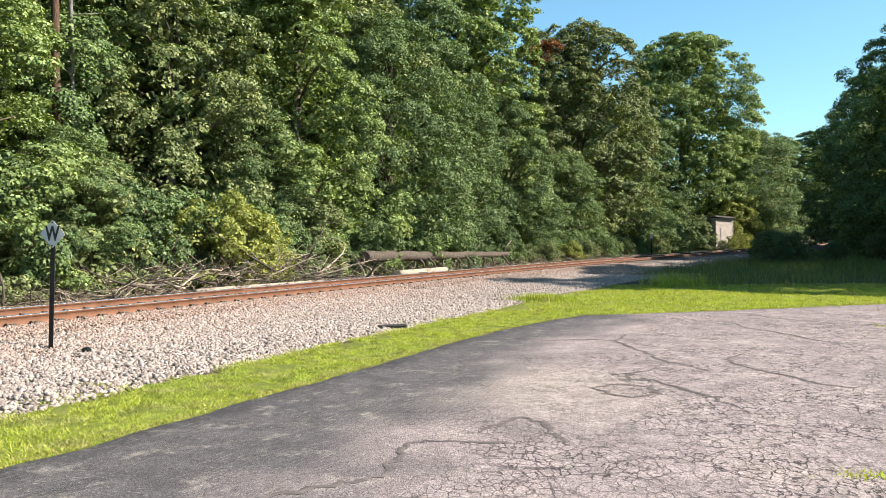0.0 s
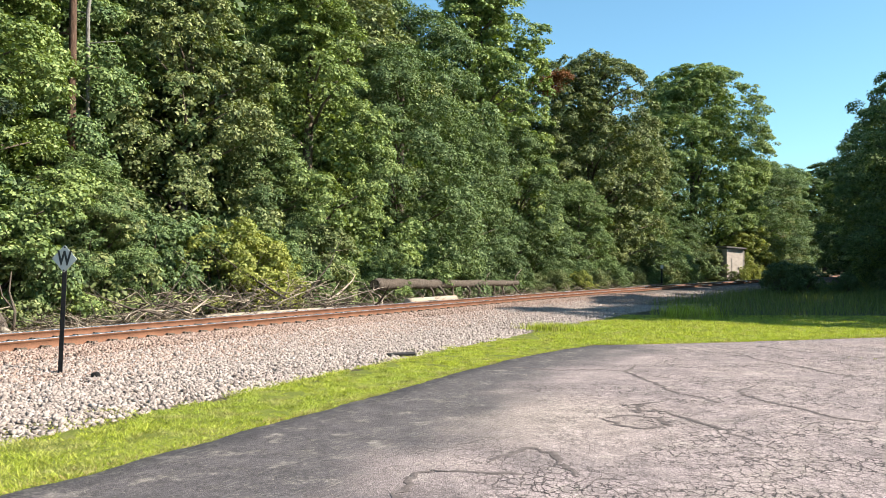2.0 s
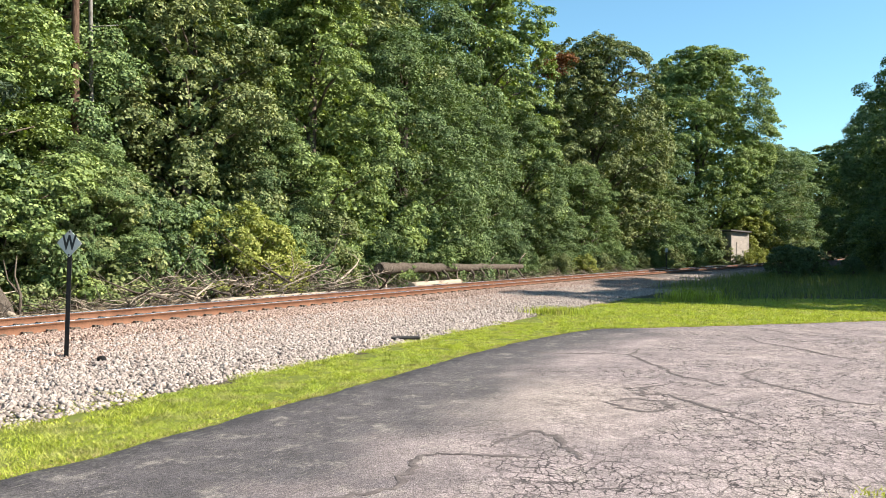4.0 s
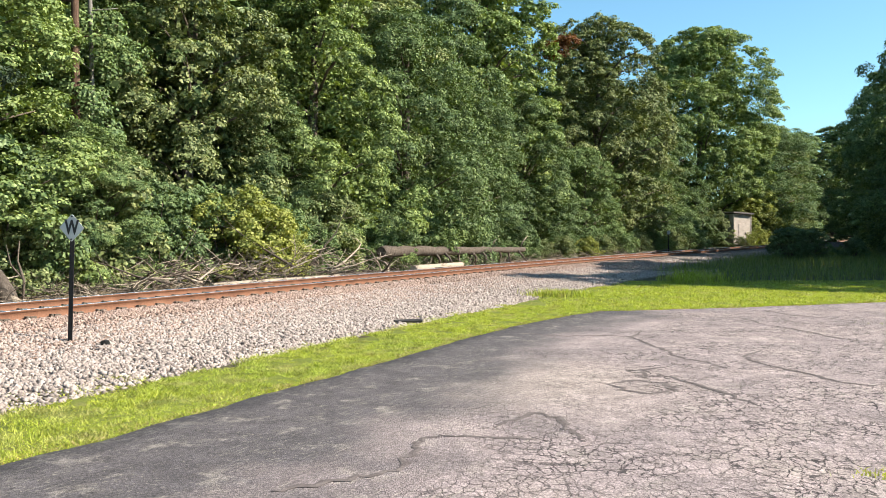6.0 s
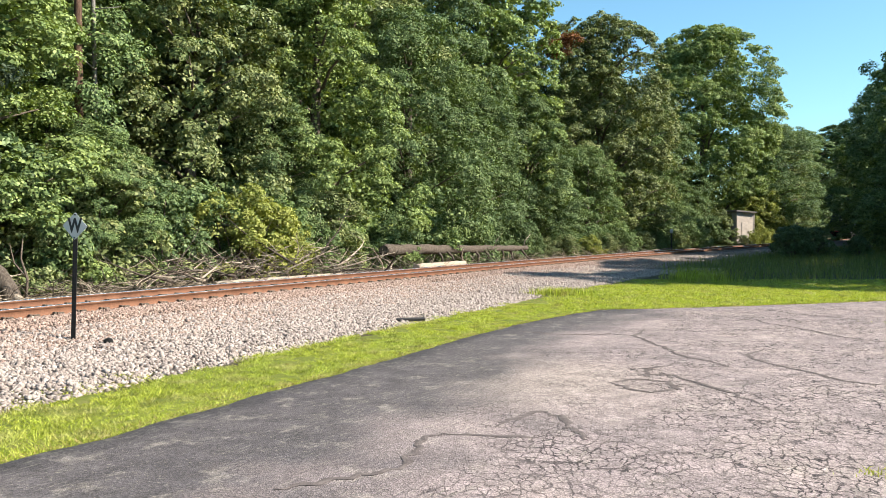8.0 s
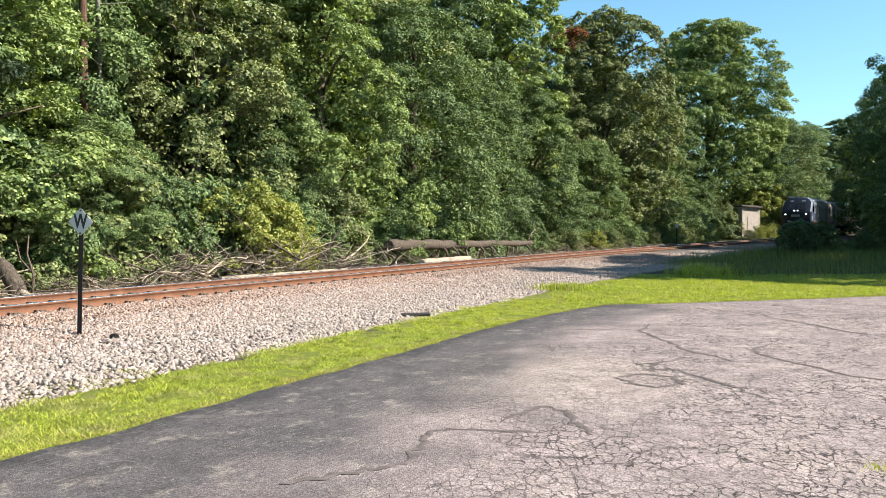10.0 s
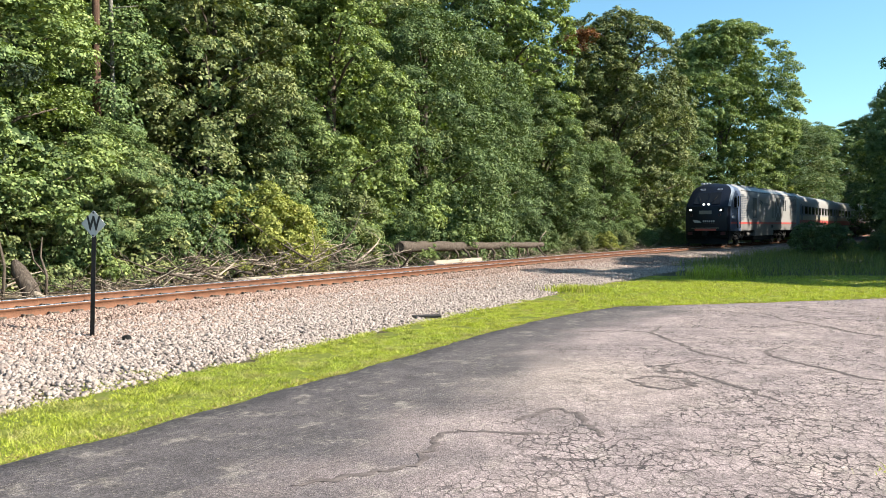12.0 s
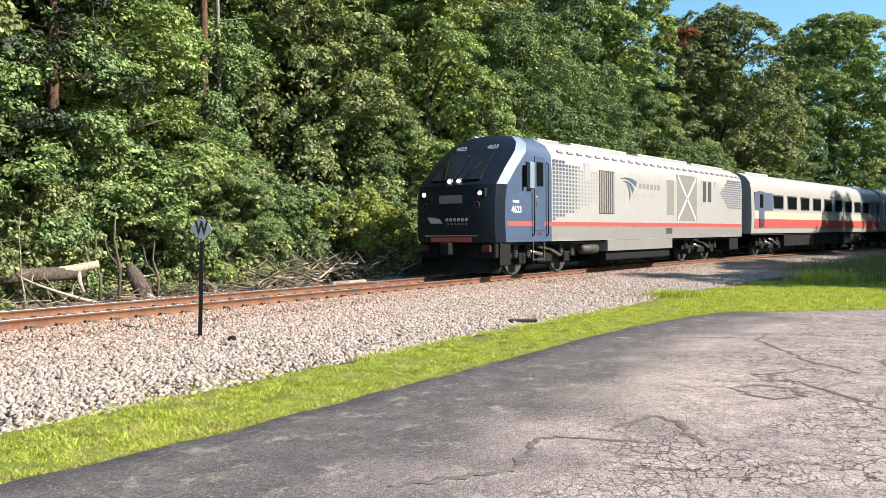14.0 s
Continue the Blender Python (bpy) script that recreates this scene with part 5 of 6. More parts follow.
    def louvre(y0, y1, z0, z1, bars, mat, back, label):
        g = part("grille", side_plate(y0, y1, z0, z1, 0.004), back, loco, label)
        n = bars
        for i in range(n):
            yy = y0 + (i + 0.5) * (y1 - y0) / n
            part("slat", side_plate(yy - 0.3 * (y1 - y0) / n, yy + 0.3 * (y1 - y0) / n, z0 + 0.03, z1 - 0.03, 0.016), mat, g)
    louvre(2.5, 3.67, 1.92, 3.42, 7, GRILLE_GREY, GRILLE_DARK, "grey vertical air intake grille")
    part("panel", side_plate(-2.95, -2.2, 1.95, 3.36, 0.005, bevel=0.008), GRILLE_GREY, loco, "flat grey equipment panel")
    part("panel", side_plate(-5.44, -3.25, 1.72, 3.62, 0.004), GRILLE_GREY, loco, "grey side doors crossed by white bracing")
    for za, zb in ((1.78, 3.54), (3.54, 1.78)):
        bm = bmesh.new()
        q = [(-1.512, -3.35, za - 0.09), (-1.512, -3.35, za + 0.09), (-1.512, -5.34, zb + 0.09), (-1.512, -5.34, zb - 0.09)]
        add_poly(bm, q if za < zb else q)
        r = bmesh.ops.extrude_face_region(bm, geom=bm.faces[:])
        bmesh.ops.translate(bm, verts=[v for v in r["geom"] if isinstance(v, bmesh.types.BMVert)], vec=(0.02, 0, 0))
        bmesh.ops.recalc_face_normals(bm, faces=bm.faces)
        part("brace", bm, WHITE_PAINT, loco, "white diagonal brace")
    louvre(-7.3, -6.05, 2.55, 3.5, 2, GRILLE_DARK, DECAL_GREY, "dark side window with bars")
    part("panel", side_plate(-8.2, -7.66, 2.75, 3.5, 0.005, bevel=0.008), DECAL_GREY, loco)
    # dotted and barred paint pattern
    for first, last, paint, label in ((0, 8, DECAL_BLUE, "blue dot pattern behind the cab"), (8, 15, DECAL_LILAC, "fading lilac dot pattern")):
        bm = bmesh.new()
        for i in range(first, last):
            y, u = 6.76 - i * 0.208, i / 14
            for k in range(16):
                z = 1.72 + k * 0.122
                if z < 1.69 + 0.62 * u or z > 3.62 - 0.30 * u:
                    continue
                w, h = 0.074 * (1 - 0.55 * u), 0.045 * (1 - 0.45 * u)
                add_poly(bm, [(-1.504, y - w, z - h), (-1.504, y - w, z + h), (-1.504, y + w, z + h), (-1.504, y + w, z - h)])
        bmesh.ops.recalc_face_normals(bm, faces=bm.faces)
        tagged(part("dot_pattern", bm, paint, loco, label), kind="stuff")
    bm = bmesh.new()
    for k in range(13):
        z = 2.35 + k * 0.105
        for i in range(9):
            y = -11.3 + i * 0.34 + 0.1 * (k % 2)
            if i > 8 - abs(k - 6) * 0.5:
                continue
            add_poly(bm, [(-1.504, y, z), (-1.504, y, z + 0.055), (-1.504, y + 0.26, z + 0.055), (-1.504, y + 0.26, z)])
    bmesh.ops.recalc_face_normals(bm, faces=bm.faces)
    tagged(part("bar_pattern", bm, DECAL_BLUE, loco, "blue barred paint pattern"), kind="stuff")
    # side emblem: three swept blades, then plain bars
    for a, c, e in (((0.0, 0.50), (0.62, 0.64), (1.14, 0.44)), ((0.20, 0.42), (0.66, 0.50), (0.94, 0.20)), ((0.42, 0.33), (0.66, 0.34), (0.72, -0.04))):
        bm, last = bmesh.new(), None
        for k in range(9):
            t = k / 8
            u, v = [(1 - t) ** 2 * a[n] + 2 * t * (1 - t) * c[n] + t * t * e[n] for n in (0, 1)]
            thick = 0.015 + 0.16 * t
            pair = [bm.verts.new((-1.505, 2.05 - 1.25 * u, 2.66 + 1.1 * v)), bm.verts.new((-1.505, 2.05 - 1.25 * u + 0.6 * thick, 2.66 + 1.1 * (v - thick)))]
            if last:
                bm.faces.new((last[0], last[1], pair[1], pair[0]))
            last = pair
        bmesh.ops.recalc_face_normals(bm, faces=bm.faces)
        part("emblem", bm, DECAL_BLUE, loco)
    for i in range(6):
        part("emblem", side_plate(0.2 - i * 0.34, 0.42 - i * 0.34, 2.90, 3.10, 0.004), GRILLE_GREY, loco)
        part("emblem", side_plate(0.2 - i * 0.32, 0.36 - i * 0.32, 2.60, 2.75, 0.004), DECAL_GREY, loco)
    # roof edge vents, roof gear
    for i in range(27):
        y = 6.2 - i * 0.66
        m = Matrix.Translation((-1.385, y, 3.87)) @ pose(0, 0, 0, 0, -55, 0)
        o = part("roof_vent", box(-0.05, 0.05, -0.16, 0.16, -0.01, 0.03, 0.008), GRILLE_GREY, loco)
        o.matrix_basis = m
    for y0, y1, w in ((5.0, 6.4, 0.7), (0.0, 4.4, 0.8), (-6.0, -0.9, 0.85), (-10.9, -6.8, 0.75)):
        part("roof_hatch", box(-w, w, y0, y1, 4.18, 4.345, 0.03), ROOF_GREY, loco)
    bm = bmesh.new()
    for k, x in enumerate((-0.32, -0.12, 0.1)):
        add_tube(bm, [(x + 0.9, 6.9, 4.36), (x + 0.9, 7.4 + 0.1 * k, 4.36)], [0.03, 0.085], 10)
        add_box(bm, x + 0.87, x + 0.93, 6.95, 7.05, 4.10, 4.36)
    part("air_horn", bm, WHITE_PAINT, loco, "roof air horns")
    # skirts and fuel tank between the trucks
    bm = box(-1.49, 1.49, -2.8, 3.0, 0.62, 1.03, 0.02)
    part("side_skirt", bm, LOWER_GREY, loco, "grey lower skirt")
    part("fuel_tank", box(-1.38, 1.38, -2.8, 2.9, 0.28, 0.66, 0.06), UNDER, loco)
    part("equipment_box", box(-1.42, -0.6, -11.1, -9.9, 0.4, 1.03, 0.03), UNDER, loco)
    part("air_tank", add_tube(bmesh.new(), [(-1.25, 3.4, 0.72), (-1.25, 3.5, 0.72), (-1.25, 4.5, 0.72), (-1.25, 4.6, 0.72)], [0.08, 0.17, 0.17, 0.08], 14), TRUCK_STEEL, loco)
    part("gangway", box(-1.2, 1.2, -12.2, -11.35, 1.0, 4.0, 0.08), GRILLE_DARK, loco, "dark rubber gangway")
    build_truck(loco, 6.7, 2.75, 0.53)
    build_truck(loco, -6.9, 2.75, 0.53)
    return loco


C_LEVELS = [1.15, 1.40, 1.95, 2.35, 3.25, 3.70, 4.02, 4.22, 4.30]
C_WIDTHS = [1.46, 1.50, 1.51, 1.51, 1.48, 1.42, 1.18, 0.75, 0.02]


def coach_x(z):
    return float(np.interp(z, C_LEVELS, C_WIDTHS))


def build_coach():
    coach = tagged(new("coach"), "silver passenger coach with dark windows, cream and red bands", "rail coach", group="coaches of the train")
    n = len(C_LEVELS)
    ends = [w * 0.97 for w in C_WIDTHS]
    hoops = [hoop([-12.75] * n, ends, C_LEVELS), hoop([-12.5] * n, C_WIDTHS, C_LEVELS), hoop([12.5] * n, C_WIDTHS, C_LEVELS), hoop([12.75] * n, ends, C_LEVELS)]
    soften(part("car_body", skin(hoops, True, True), SILVER, coach, "silver ribbed car body"))
    part("underframe", box(-1.40, 1.40, -12.6, 12.6, 1.06, 1.20), UNDER, coach)
    part("red_band", box(-1.522, -1.45, -12.45, 12.45, 1.42, 1.88, 0.0), RED_STRIPE, coach, "broad red band")
    part("cream_band", box(-1.518, -1.45, -12.45, 12.45, 1.885, 2.28, 0.0), CREAM, coach, "cream band under the windows")
    part("end_band", box(-1.514, -1.40, 9.85, 12.45, 2.33, 3.24, 0.0), WINDOW_BAND, coach, "slate blue panel")
    part("end_band", box(-1.514, -1.40, -12.45, -9.85, 2.33, 3.24, 0.0), WINDOW_BAND, coach, "slate blue panel")
    for i in range(9):
        y = 8.95 - i * 2.22
        w = part("window", box(-1.516, -1.40, y - 0.72, y + 0.72, 2.46, 3.12, 0.02), GLASS_DARK, coach)
        part("window_frame", box(-1.512, -1.39, y - 0.79, y + 0.79, 2.40, 3.18, 0.02), GRILLE_DARK, w)
    for y in (11.5, -11.75):
        d = part("door", box(-1.522, -1.42, y - 0.42, y + 0.42, 1.42, 3.30, 0.015), WINDOW_BAND, coach, "slate blue sliding door")
        part("door_window", box(-1.528, -1.42, y - 0.24, y + 0.24, 2.45, 3.15, 0.02), GLASS_DARK, d)
    for y0, y1 in ((-7.8, -3.2), (-2.9, 2.0), (2.4, 7.6)):
        part("equipment_box", box(-1.36, 1.36, y0, y1, 0.42, 1.10, 0.05), UNDER, coach)
    for y0, y1 in ((8.2, 11.6), (-11.6, -8.2)):
        part("roof_unit", box(-0.7, 0.7, y0, y1, 4.18, 4.34, 0.04), ROOF_GREY, coach, "roof air conditioning unit")
    part("gangway", box(-1.1, 1.1, -13.15, -12.7, 1.0, 3.95, 0.08), GRILLE_DARK, coach, "dark rubber gangway")
    build_truck(coach, 9.1, 2.6, 0.46)
    build_truck(coach, -9.1, 2.6, 0.46)
    return coach


NOSE_END, SPEED = 21.23, 19.2         # where the nose corner stands at 14 s along the line, and metres a second


def nose_s(t):
    return NOSE_END + SPEED * (14.0 - t)


def car_pose(t, behind, pivot):
    """Pose of a car whose middle lies that far behind the nose corner, on trucks pivot metres from its middle."""
    s = nose_s(t) + behind
    a, b = at(s - pivot, 0, rail_z(s - pivot)), at(s + pivot, 0, rail_z(s + pivot))
    way = (a - b).normalized()
    turn = math.degrees(math.atan2(-way.x, way.y))
    return Matrix.Translation((a + b) / 2) @ pose(0, 0, 0, math.degrees(math.asin(way.z)), 0, turn)


def motions():
    ticks = [i * 0.5 for i in range(19)] + [9.5 + i * 0.25 for i in range(19)]
    walk(LOCO, [(t, car_pose(t, 9.73, 6.8)) for t in ticks])
    for i, car in enumerate(COACHES):
        walk(car, [(t, car_pose(t, 9.73 + 25.6 + i * 26.1, 9.1)) for t in ticks])
    # the wheels roll from where the train comes into sight
    for ws, y, radius in ROLLING:
        rows = [(0.0, Matrix.Translation((0, y, radius)))]
        for k in range(137):
            t = 9.45 + k / 30
            if t > 14.0:
                break
            gone = nose_s(9.45) - nose_s(t)
            rows.append((t, Matrix.Translation((0, y, radius)) @ pose(0, 0, 0, -math.degrees(gone / radius) % 360)))
        walk(ws, rows)


LOCO = build_locomotive()
loco_wheels = list(ROLLING)
COACHES = [build_coach()]
for _ in range(3):
    COACHES.append(copy_thing(COACHES[0], Matrix.Identity(4)))
ROLLING[:] = loco_wheels


# ---- things along the line ----
SIGN_FACE = plain("faded_white_sign", (0.52, 0.52, 0.49), 0.5, vary=0.12, scale=9)
SIGN_BLACK = plain("sign_black", (0.015, 0.015, 0.015), 0.5, vary=0.2)
POST_STEEL = plain("rusty_black_post", (0.014, 0.011, 0.010), 0.75, vary=0.4, scale=12, bump=0.002)
HUT_PAINT = plain("weathered_hut_paint", (0.50, 0.42, 0.36), 0.75, vary=0.22, scale=3, bump=0.002)
HUT_ROOF = plain("hut_roof_felt", (0.16, 0.14, 0.13), 0.9, vary=0.3, scale=4, bump=0.004)
GALV = plain("galvanised_steel", (0.5, 0.5, 0.5), 0.45, 0.6, vary=0.2, scale=6)


def build_sign():
    sign = tagged(new("whistle_post"), "white diamond whistle sign with black letter on dark post", "railway sign")
    x, y = -5.37, 12.0
    base = bed_z(-3.9)
    sign.matrix_basis = Matrix.Translation((x, y, 0.0)) @ pose(0, 0, 0, 0, 2.0, -11)
    bm = bmesh.new()                                            # an angle-iron post
    add_box(bm, -0.035, 0.035, -0.004, 0.004, -0.3, 1.58)
    add_box(bm, -0.035, -0.027, 0.004, 0.06, -0.3, 1.58)
    part("post", bm, POST_STEEL, sign, "rusty dark steel post")
    bm = bmesh.new()
    r = 0.2
    add_poly(bm, [(-r, -0.02, 1.74), (0, -0.02, 1.74 - r), (r, -0.02, 1.74), (0, -0.02, 1.74 + r)])
    e = bmesh.ops.extrude_face_region(bm, geom=bm.faces[:])
    bmesh.ops.translate(bm, verts=[v for v in e["geom"] if isinstance(v, bmesh.types.BMVert)], vec=(0, 0.006, 0))
    bmesh.ops.bevel(bm, geom=[ed for ed in bm.edges if abs(ed.verts[0].co.y - ed.verts[1].co.y) > 0.004], offset=0.015, segments=2, affect="EDGES", profile=0.5)
    bmesh.ops.recalc_face_normals(bm, faces=bm.faces)
    plate = part("plate", bm, SIGN_FACE, sign, "faded white diamond plate")
    text_mesh("letter", "W", 0.25, SIGN_BLACK, plate, Matrix.Translation((0, -0.023, 1.74)) @ pose(0, 0, 0, 90), "black letter W").scale = (0.82, 1.15, 1)
    for z in (1.74 - 0.165, 1.74 + 0.165):
        part("bolt", add_disc(bmesh.new(), (0, -0.024, z), (0, 1, 0), 0.013, 0.012, 8), SIGN_BLACK, plate)


def build_hut():
    hut = tagged(new("trackside_hut"), "small pale weathered shed with sloping dark roof", "shed")
    x, y = 32.3, 91.0
    hut.matrix_basis = Matrix.Translation((x, y, ground_at(x, y))) @ pose(0, 0, 0, 0, 0, 14)
    part("wall", box(-1.05, 1.05, -0.9, 0.9, -0.2, 3.55, 0.01), HUT_PAINT, hut)
    bm = box(-1.25, 1.25, -1.15, 1.1, 3.57, 3.72, 0.01)
    for v in bm.verts:
        v.co.z += 0.07 * v.co.x * -1
    part("roof", bm, HUT_ROOF, hut, "dark overhanging roof")
    d = part("door", box(-0.45, 0.45, -0.93, -0.88, 0.05, 2.5, 0.01), HUT_PAINT, hut)
    part("handle", box(0.28, 0.34, -0.97, -0.93, 1.3, 1.55, 0.005), SIGN_BLACK, d)
    for xx in (-1.03, 1.03):
        part("corner_trim", box(xx - 0.05, xx + 0.05, -0.925, -0.85, -0.1, 3.5), HUT_PAINT, hut)


def build_posts():
    # thin marker on the far side, a mast with a pale cabinet farther on
    p = at(66, 3.4)
    post = tagged(new("marker_post"), "thin dark marker post beside the rails", "post")
    post.matrix_basis = Matrix.Translation((p.x, p.y, ground_at(p.x, p.y)))
    part("pole", add_tube(bmesh.new(), [(0, 0, -0.3), (0, 0, 1.7)], [0.045, 0.045], 8), POST_STEEL, post)
    part("plate", box(-0.11, 0.11, -0.05, -0.04, 1.45, 1.75, 0.004), GALV, post)
    x, y = 45.0, 112.0
    mast = tagged(new("signal_mast"), "thin grey mast with a pale equipment cabinet", "signal mast")
    mast.matrix_basis = Matrix.Translation((x, y, ground_at(x, y)))
    part("pole", add_tube(bmesh.new(), [(0, 0, -0.3), (0, 0, 4.6)], [0.07, 0.05], 8), GALV, mast)
    part("cabinet", box(-0.2, 0.9, -0.3, 0.3, 1.2, 2.0, 0.03), GALV, mast, "pale metal cabinet")
    part("arm", box(-0.5, 0.5, -0.04, 0.04, 3.1, 3.2), GALV, mast)


def stick(bm, rng, p, length, r, lift=0.25, droop=0.0):
    a = rng.uniform(0, math.tau)
    pts, rad = [Vector(p)], [r]
    way = Vector((math.cos(a), math.sin(a), rng.gauss(lift, 0.25)))
    n = 5
    for i in range(n):
        way = (way + Vector((rng.gauss(0, 0.22), rng.gauss(0, 0.22), rng.gauss(-droop, 0.14)))).normalized()
        q = pts[-1] + way * length / n
        q.z = max(q.z, ground_at(q.x, q.y) + 0.03)
        pts.append(q)
        rad.append(r * (1 - 0.17 * (i + 1)))
    add_tube(bm, pts, rad, 5)
    return pts


def build_deadwood():
    rng = random.Random(14)
    # the long fallen trunk, propped on its broken limbs
    trunk = tagged(new("fallen_log"), "long grey fallen tree trunk propped on broken limbs", "log")
    a, b = at(29.3, 4.1, 0.92), at(42.8, 4.1, 0.78)
    bm = bmesh.new()
    pts = [a.lerp(b, i / 32) + Vector((rng.gauss(0, 0.03), rng.gauss(0, 0.03), rng.gauss(0, 0.018))) for i in range(33)]
    add_tube(bm, pts, [(0.23 - 0.003 * i) * rng.uniform(0.9, 1.1) for i in range(33)], 14)
    for v in bm.verts:
        v.co += Vector((0, 0, 0.03 * noise.noise(v.co * 5)))
    part("trunk", bm, DEADWOOD, trunk, "grey weathered bark")
    for u in (0.16, 0.3, 0.36, 0.47, 0.56, 0.63, 0.68, 0.78, 0.86, 0.94):
        p = a.lerp(b, u)
        side = at(29.4 + 13.4 * u, 3.6 + rng.uniform(-0.3, 0.6), 0.0)
        side.z = 0.02
        mid = p.lerp(side, 0.5) + Vector((rng.gauss(0, 0.12), rng.gauss(0, 0.12), 0.1))
        part("broken_limb", add_tube(bmesh.new(), [p, mid, side], [0.075, 0.055, 0.035], 6), DEADWOOD, trunk)
    for u in (0.72, 0.97):
        p = a.lerp(b, u)
        part("broken_limb", add_tube(bmesh.new(), [p, p + Vector((0.1, 0, 0.4)), p + Vector((0.4, 0.1, 0.75))], [0.05, 0.035, 0.015], 5), PALEWOOD, trunk)

    def log(s0, s1, off0, off1, z0, z1, r, mat, label):
        a, b = at(s0, off0, z0), at(s1, off1, z1)
        thing = tagged(new("log"), label, "log")
        pts = [a.lerp(b, i / 5) + Vector((rng.gauss(0, 0.03), rng.gauss(0, 0.03), 0)) for i in range(6)]
        part("trunk", add_tube(bmesh.new(), pts, [r, r * 1.02, r * 0.95, r * 0.9, r * 0.85, r * 0.78], 11), mat, thing)
        part("broken_limb", add_tube(bmesh.new(), [pts[3], pts[3] + Vector((0.1, -0.1, -0.3)), pts[3] + Vector((0.25, -0.15, -0.6))], [0.06, 0.05, 0.02], 6), mat, thing)
    log(2.0, 11.6, 4.3, 4.1, 0.72, 0.80, 0.19, DEADWOOD, "grey log lying across dead branches")
    log(10.8, 12.0, 4.1, 4.0, 0.78, 0.98, 0.12, PALEWOOD, "broken pale end of a fallen trunk")
    log(29.4, 33.8, 2.7, 2.9, 0.22, 0.26, 0.16, PALEWOOD, "peeled pale log lying beside the rail")
    log(18.5, 24.5, 2.7, 2.6, 0.14, 0.16, 0.13, PALEWOOD, "peeled pale log lying beside the rail")
    log(25.0, 28.5, 3.0, 2.7, 0.16, 0.15, 0.10, DEADWOOD, "weathered log beside the rail")
    log(57, 66, 3.0, 3.3, 0.25, 0.4, 0.06, DEADWOOD, "thin fallen branch beside the rail")
    # leaning split stump
    stump = tagged(new("stump"), "leaning split tree stump with rough bark", "stump")
    p = at(12.7, 3.5, 0.0)
    bm = add_tube(bmesh.new(), [p + Vector((0.30, -0.1, -0.1)), p + Vector((0.1, 0, 0.35)), p + Vector((-0.2, 0.1, 0.75)), p + Vector((-0.3, 0.1, 0.98))], [0.22, 0.19, 0.17, 0.06], 9)
    part("trunk", bm, DEADWOOD, stump)
    part("root", add_tube(bmesh.new(), [p + Vector((0.1, 0, 0.3)), p + Vector((0.5, -0.2, 0.1)), p + Vector((0.9, -0.2, -0.05))], [0.11, 0.09, 0.04], 8), PALEWOOD, stump)
    part("root", add_tube(bmesh.new(), [p + Vector((-0.25, 0.1, 0.7)), p + Vector((0.05, 0, 0.2)), p + Vector((0.3, -0.1, -0.05))], [0.07, 0.06, 0.04], 7), BARK, stump)
    # dead saplings beside it
    for s, off, h in ((12.3, 3.7, 2.2), (13.2, 3.5, 1.5), (12.0, 4.0, 1.6)):
        p = at(s, off, 0)
        thing = tagged(new("dead_sapling"), "thin bare dead sapling", "sapling")
        pts = [p, p + Vector((0.05, 0, h * 0.4)), p + Vector((-0.12, 0.05, h * 0.7)), p + Vector((-0.05, 0, h))]
        part("stem", add_tube(bmesh.new(), pts, [0.04, 0.035, 0.025, 0.012], 6), BARK, thing)
        part("twig", add_tube(bmesh.new(), [pts[1], pts[1] + Vector((-0.3, 0, 0.35)), pts[1] + Vector((-0.4, 0, 0.8))], [0.025, 0.018, 0.008], 5), BARK, thing)
    # heaps of dead branches: the large ones by themselves, the rest joined
    for i in range(70):
        s = rng.choice((rng.uniform(13.5, 30), rng.uniform(17, 26), rng.uniform(4, 14)))
        p = at(s, rng.uniform(2.7, 5.3), 0)
        p.z = ground_at(p.x, p.y) + 0.05 + rng.uniform(0, 0.5) * (17 < s < 26)
        bm = bmesh.new()
        pts = stick(bm, rng, p, rng.uniform(1.2, 3.0), rng.uniform(0.022, 0.055), 0.35)
        for q in pts[2:5]:
            stick(bm, rng, q, rng.uniform(0.4, 0.9), 0.014, 0.3)
        ob = link_mesh("dead_branch", bm, rng.choice((DEADWOOD, PALEWOOD, PALEWOOD, BARK)))
        tagged(ob, "bare dead branch in the brush heap", "branch", group="brush heap beside the railway")
    for name, mat, n in (("dead_twigs", DEADWOOD, 1500), ("pale_twigs", PALEWOOD, 800)):
        bm = bmesh.new()
        for i in range(n):
            s = rng.choice((rng.uniform(2, 32), rng.uniform(14, 27), rng.uniform(30, 60)))
            p = at(s, rng.uniform(2.3, 5.6), 0)
            heap = 0.9 if 17 < s < 26 else 0.3
            p.z = ground_at(p.x, p.y) + rng.uniform(0.0, 1.0) ** 2 * heap
            a, el = rng.uniform(0, math.tau), rng.gauss(0.2, 0.35)
            ln = rng.uniform(0.25, 1.1)
            way = Vector((math.cos(a) * math.cos(el), math.sin(a) * math.cos(el), math.sin(el)))
            mid = p + way * ln * 0.5 + Vector((rng.gauss(0, 0.05), rng.gauss(0, 0.05), rng.gauss(0, 0.05)))
            add_tube(bm, [p, mid, p + way * ln], [0.012, 0.010, 0.005], 3, cap=False)
        tagged(link_mesh(name, bm, mat), "tangle of dry dead twigs along the wood's edge", "twigs", kind="stuff")
    # dry leaf litter between rails and wood
    xs = np.arange(-4, 90, 1.0)
    offs = np.array([2.6, 3.2, 4.0, 5.0, 6.5, 8.5])
    verts = []
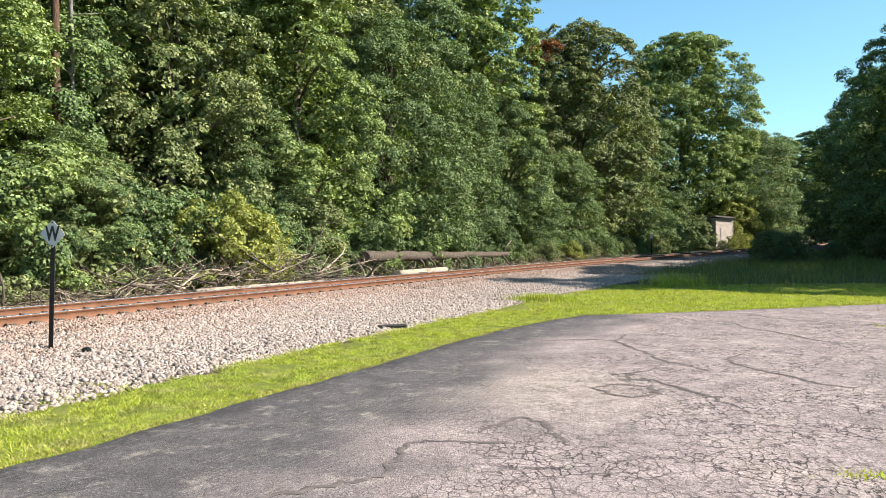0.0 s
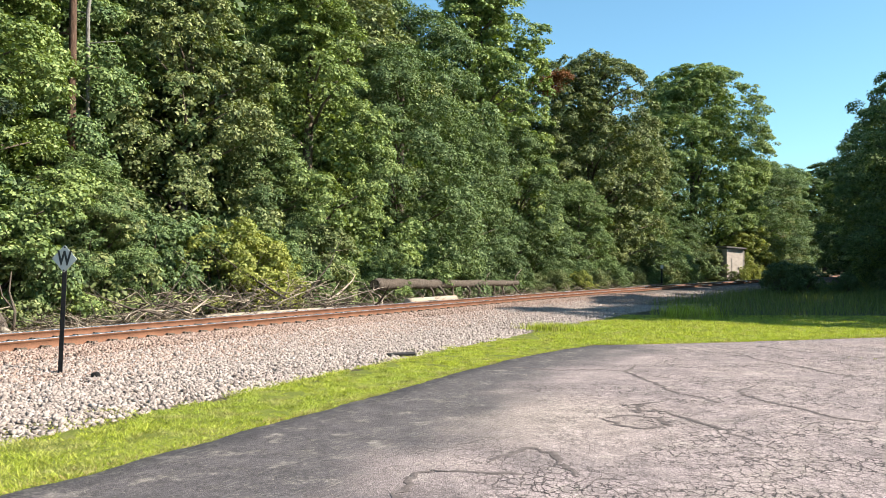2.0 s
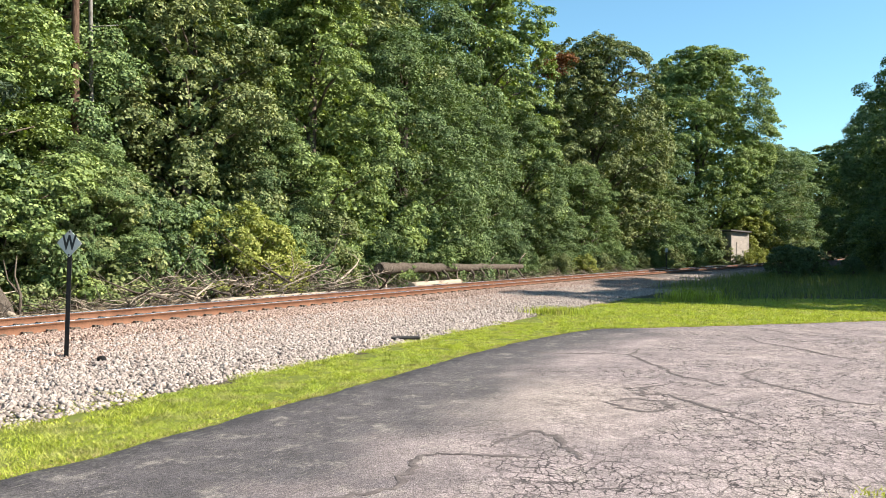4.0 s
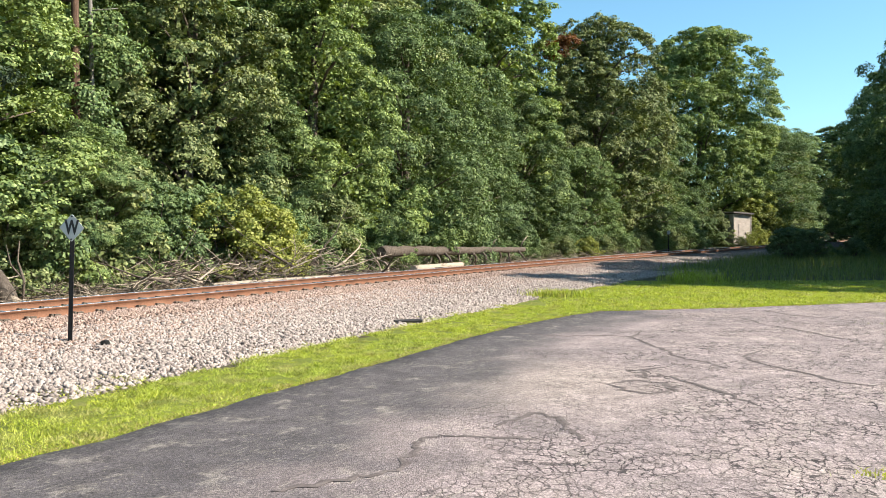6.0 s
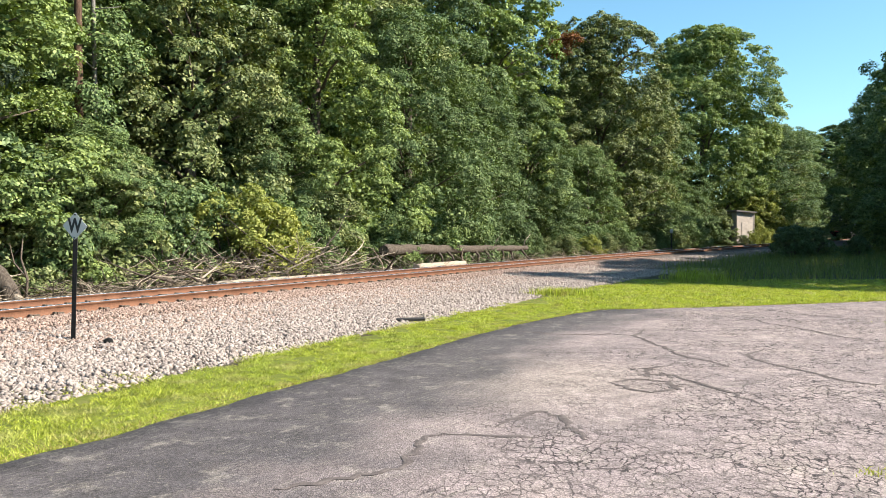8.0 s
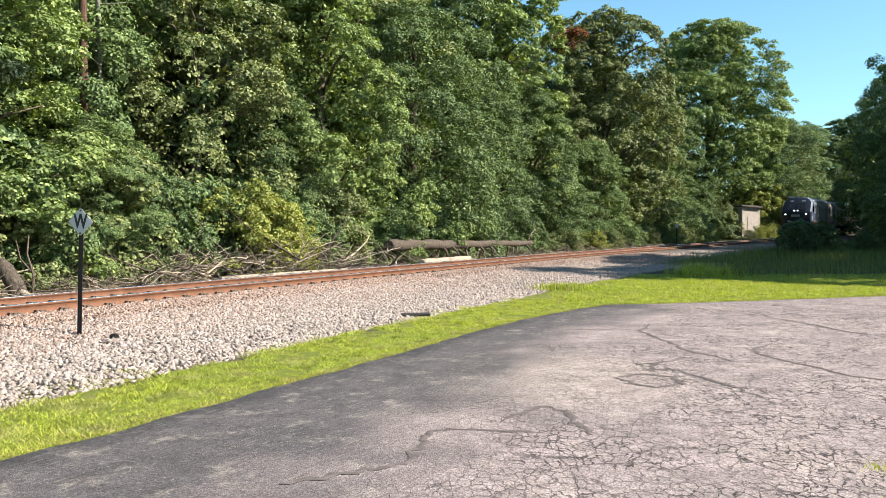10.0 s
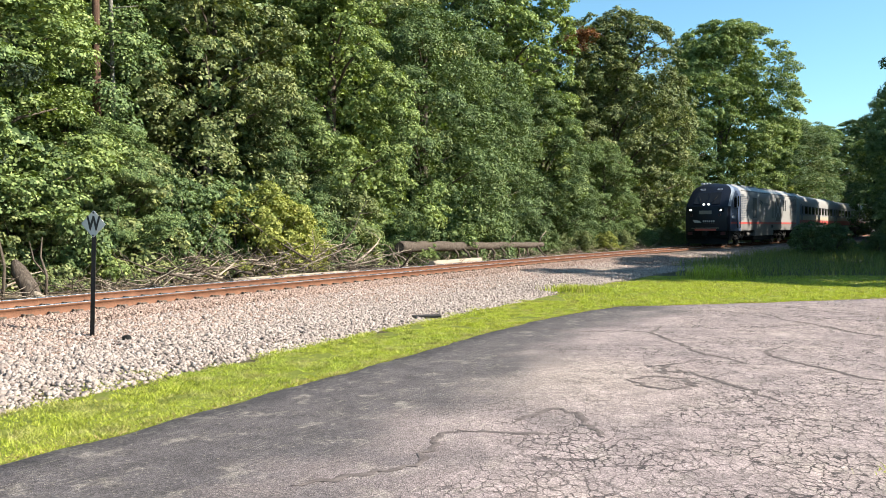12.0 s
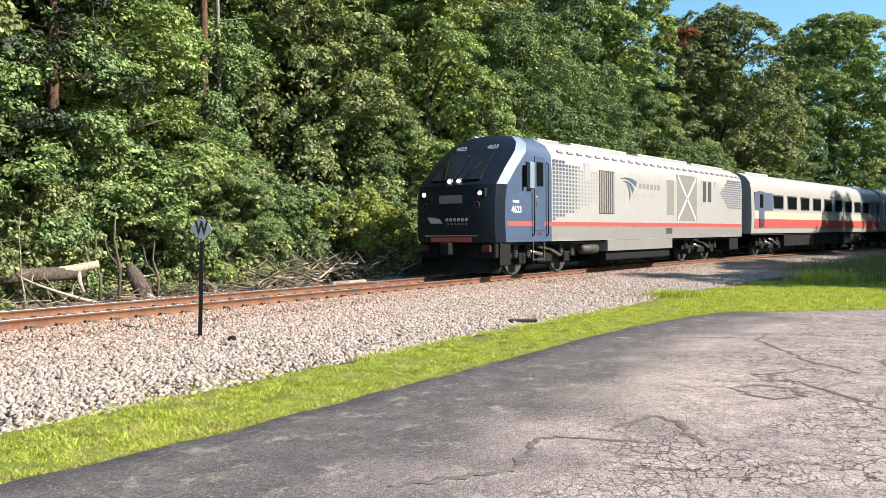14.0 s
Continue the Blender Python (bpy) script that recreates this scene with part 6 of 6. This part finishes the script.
    for s in xs:
        for o in offs:
            q = at(s, o + 0.2 * noise.noise((s * 0.6, o, 4)))
            verts.append((q.x, q.y, max(ground_at(q.x, q.y), bed_z(o, s) if o < 3.3 else -9) + 0.03 + 0.10 * abs(noise.noise((s * 0.8, o * 1.3, 9))) * (o < 6)))
    w = len(offs)
    faces = [(i * w + k, i * w + k + 1, (i + 1) * w + k + 1, (i + 1) * w + k) for i in range(len(xs) - 1) for k in range(w - 1)]
    ob = raw_mesh("leaf_litter", np.array(verts), faces, LITTER)
    if ob.data.polygons[0].normal.z < 0:
        ob.data.flip_normals()
    tagged(ob, "dry brown litter and bark along the wood's edge", "litter", kind="structure")
    # grey timbers and a weed stump at the edge of the field
    for x0, y0, x1, y1 in ((8.5, 31.5, 10.8, 32.0), (9.9, 34.5, 11.6, 35.2), (4.9, 31.2, 6.6, 31.6)):
        a, b = Vector((x0, y0, 0.09)), Vector((x1, y1, 0.10))
        ob = tagged(new("old_timber"), "weathered grey timber lying at the field's edge", "timber")
        m = Matrix.Translation((a + b) / 2) @ pose(0, 0, 0, rng.uniform(-3, 3), 0, math.degrees(math.atan2(b.y - a.y, b.x - a.x)))
        part("beam", box(-(b - a).length / 2, (b - a).length / 2, -0.09, 0.09, -0.10, 0.03, 0.012), PALEWOOD, ob)
        ob.matrix_basis = m
    # drain grate frame in the grass edge, and a clod among the stones
    ob = link_mesh("drain_cover", box(-0.26, 0.26, -0.05, 0.05, -0.03, 0.05, 0.01), POST_STEEL)
    ob.matrix_basis = Matrix.Translation((-0.62, 15.2, 0.03)) @ pose(0, 0, 0, 12, 0, 15)
    tagged(ob, "dark iron plate half sunk at the grass edge", "drain cover")
    bm = bmesh.new()
    bmesh.ops.create_icosphere(bm, subdivisions=2, radius=0.07)
    for v in bm.verts:
        v.co *= 1 + 0.35 * noise.noise(v.co * 20)
        v.co.z *= 0.8
    ob = link_mesh("dark_rock", bm, UNDER)
    ob.matrix_basis = Matrix.Translation((-4.75, 11.75, 0.1))
    tagged(ob, "dark lump of rock on the pale stones", "rock")


def build_distance():
    """Far woods that close the view, joined."""
    rng = np.random.default_rng(404)
    far, near = [], []
    for i in range(420):
        a = rng.uniform(radians(-60), radians(120))
        d = rng.uniform(200, 260)
        far.append((d * math.sin(a), d * math.cos(a), rng.uniform(0, 15), rng.uniform(3, 6), 0.8))
    for i in range(240):
        p = at(rng.uniform(-30, 110), rng.uniform(26, 34))
        near.append((p.x, p.y, ground_at(p.x, p.y) + rng.uniform(0.5, 13), rng.uniform(2, 3.6), 0.8))
    co = np.vstack([leaf_cloud(rng, far, 30000, 0.9), leaf_cloud(rng, near, 100000, 0.26)])
    ob = raw_mesh("far_woods", co, np.arange(len(co)).reshape(-1, 4), LEAF_DARK)
    tagged(ob, "dark green woods in the distance", "woods", kind="stuff")


build_sign()
build_hut()
build_posts()
build_deadwood()
build_distance()
motions()
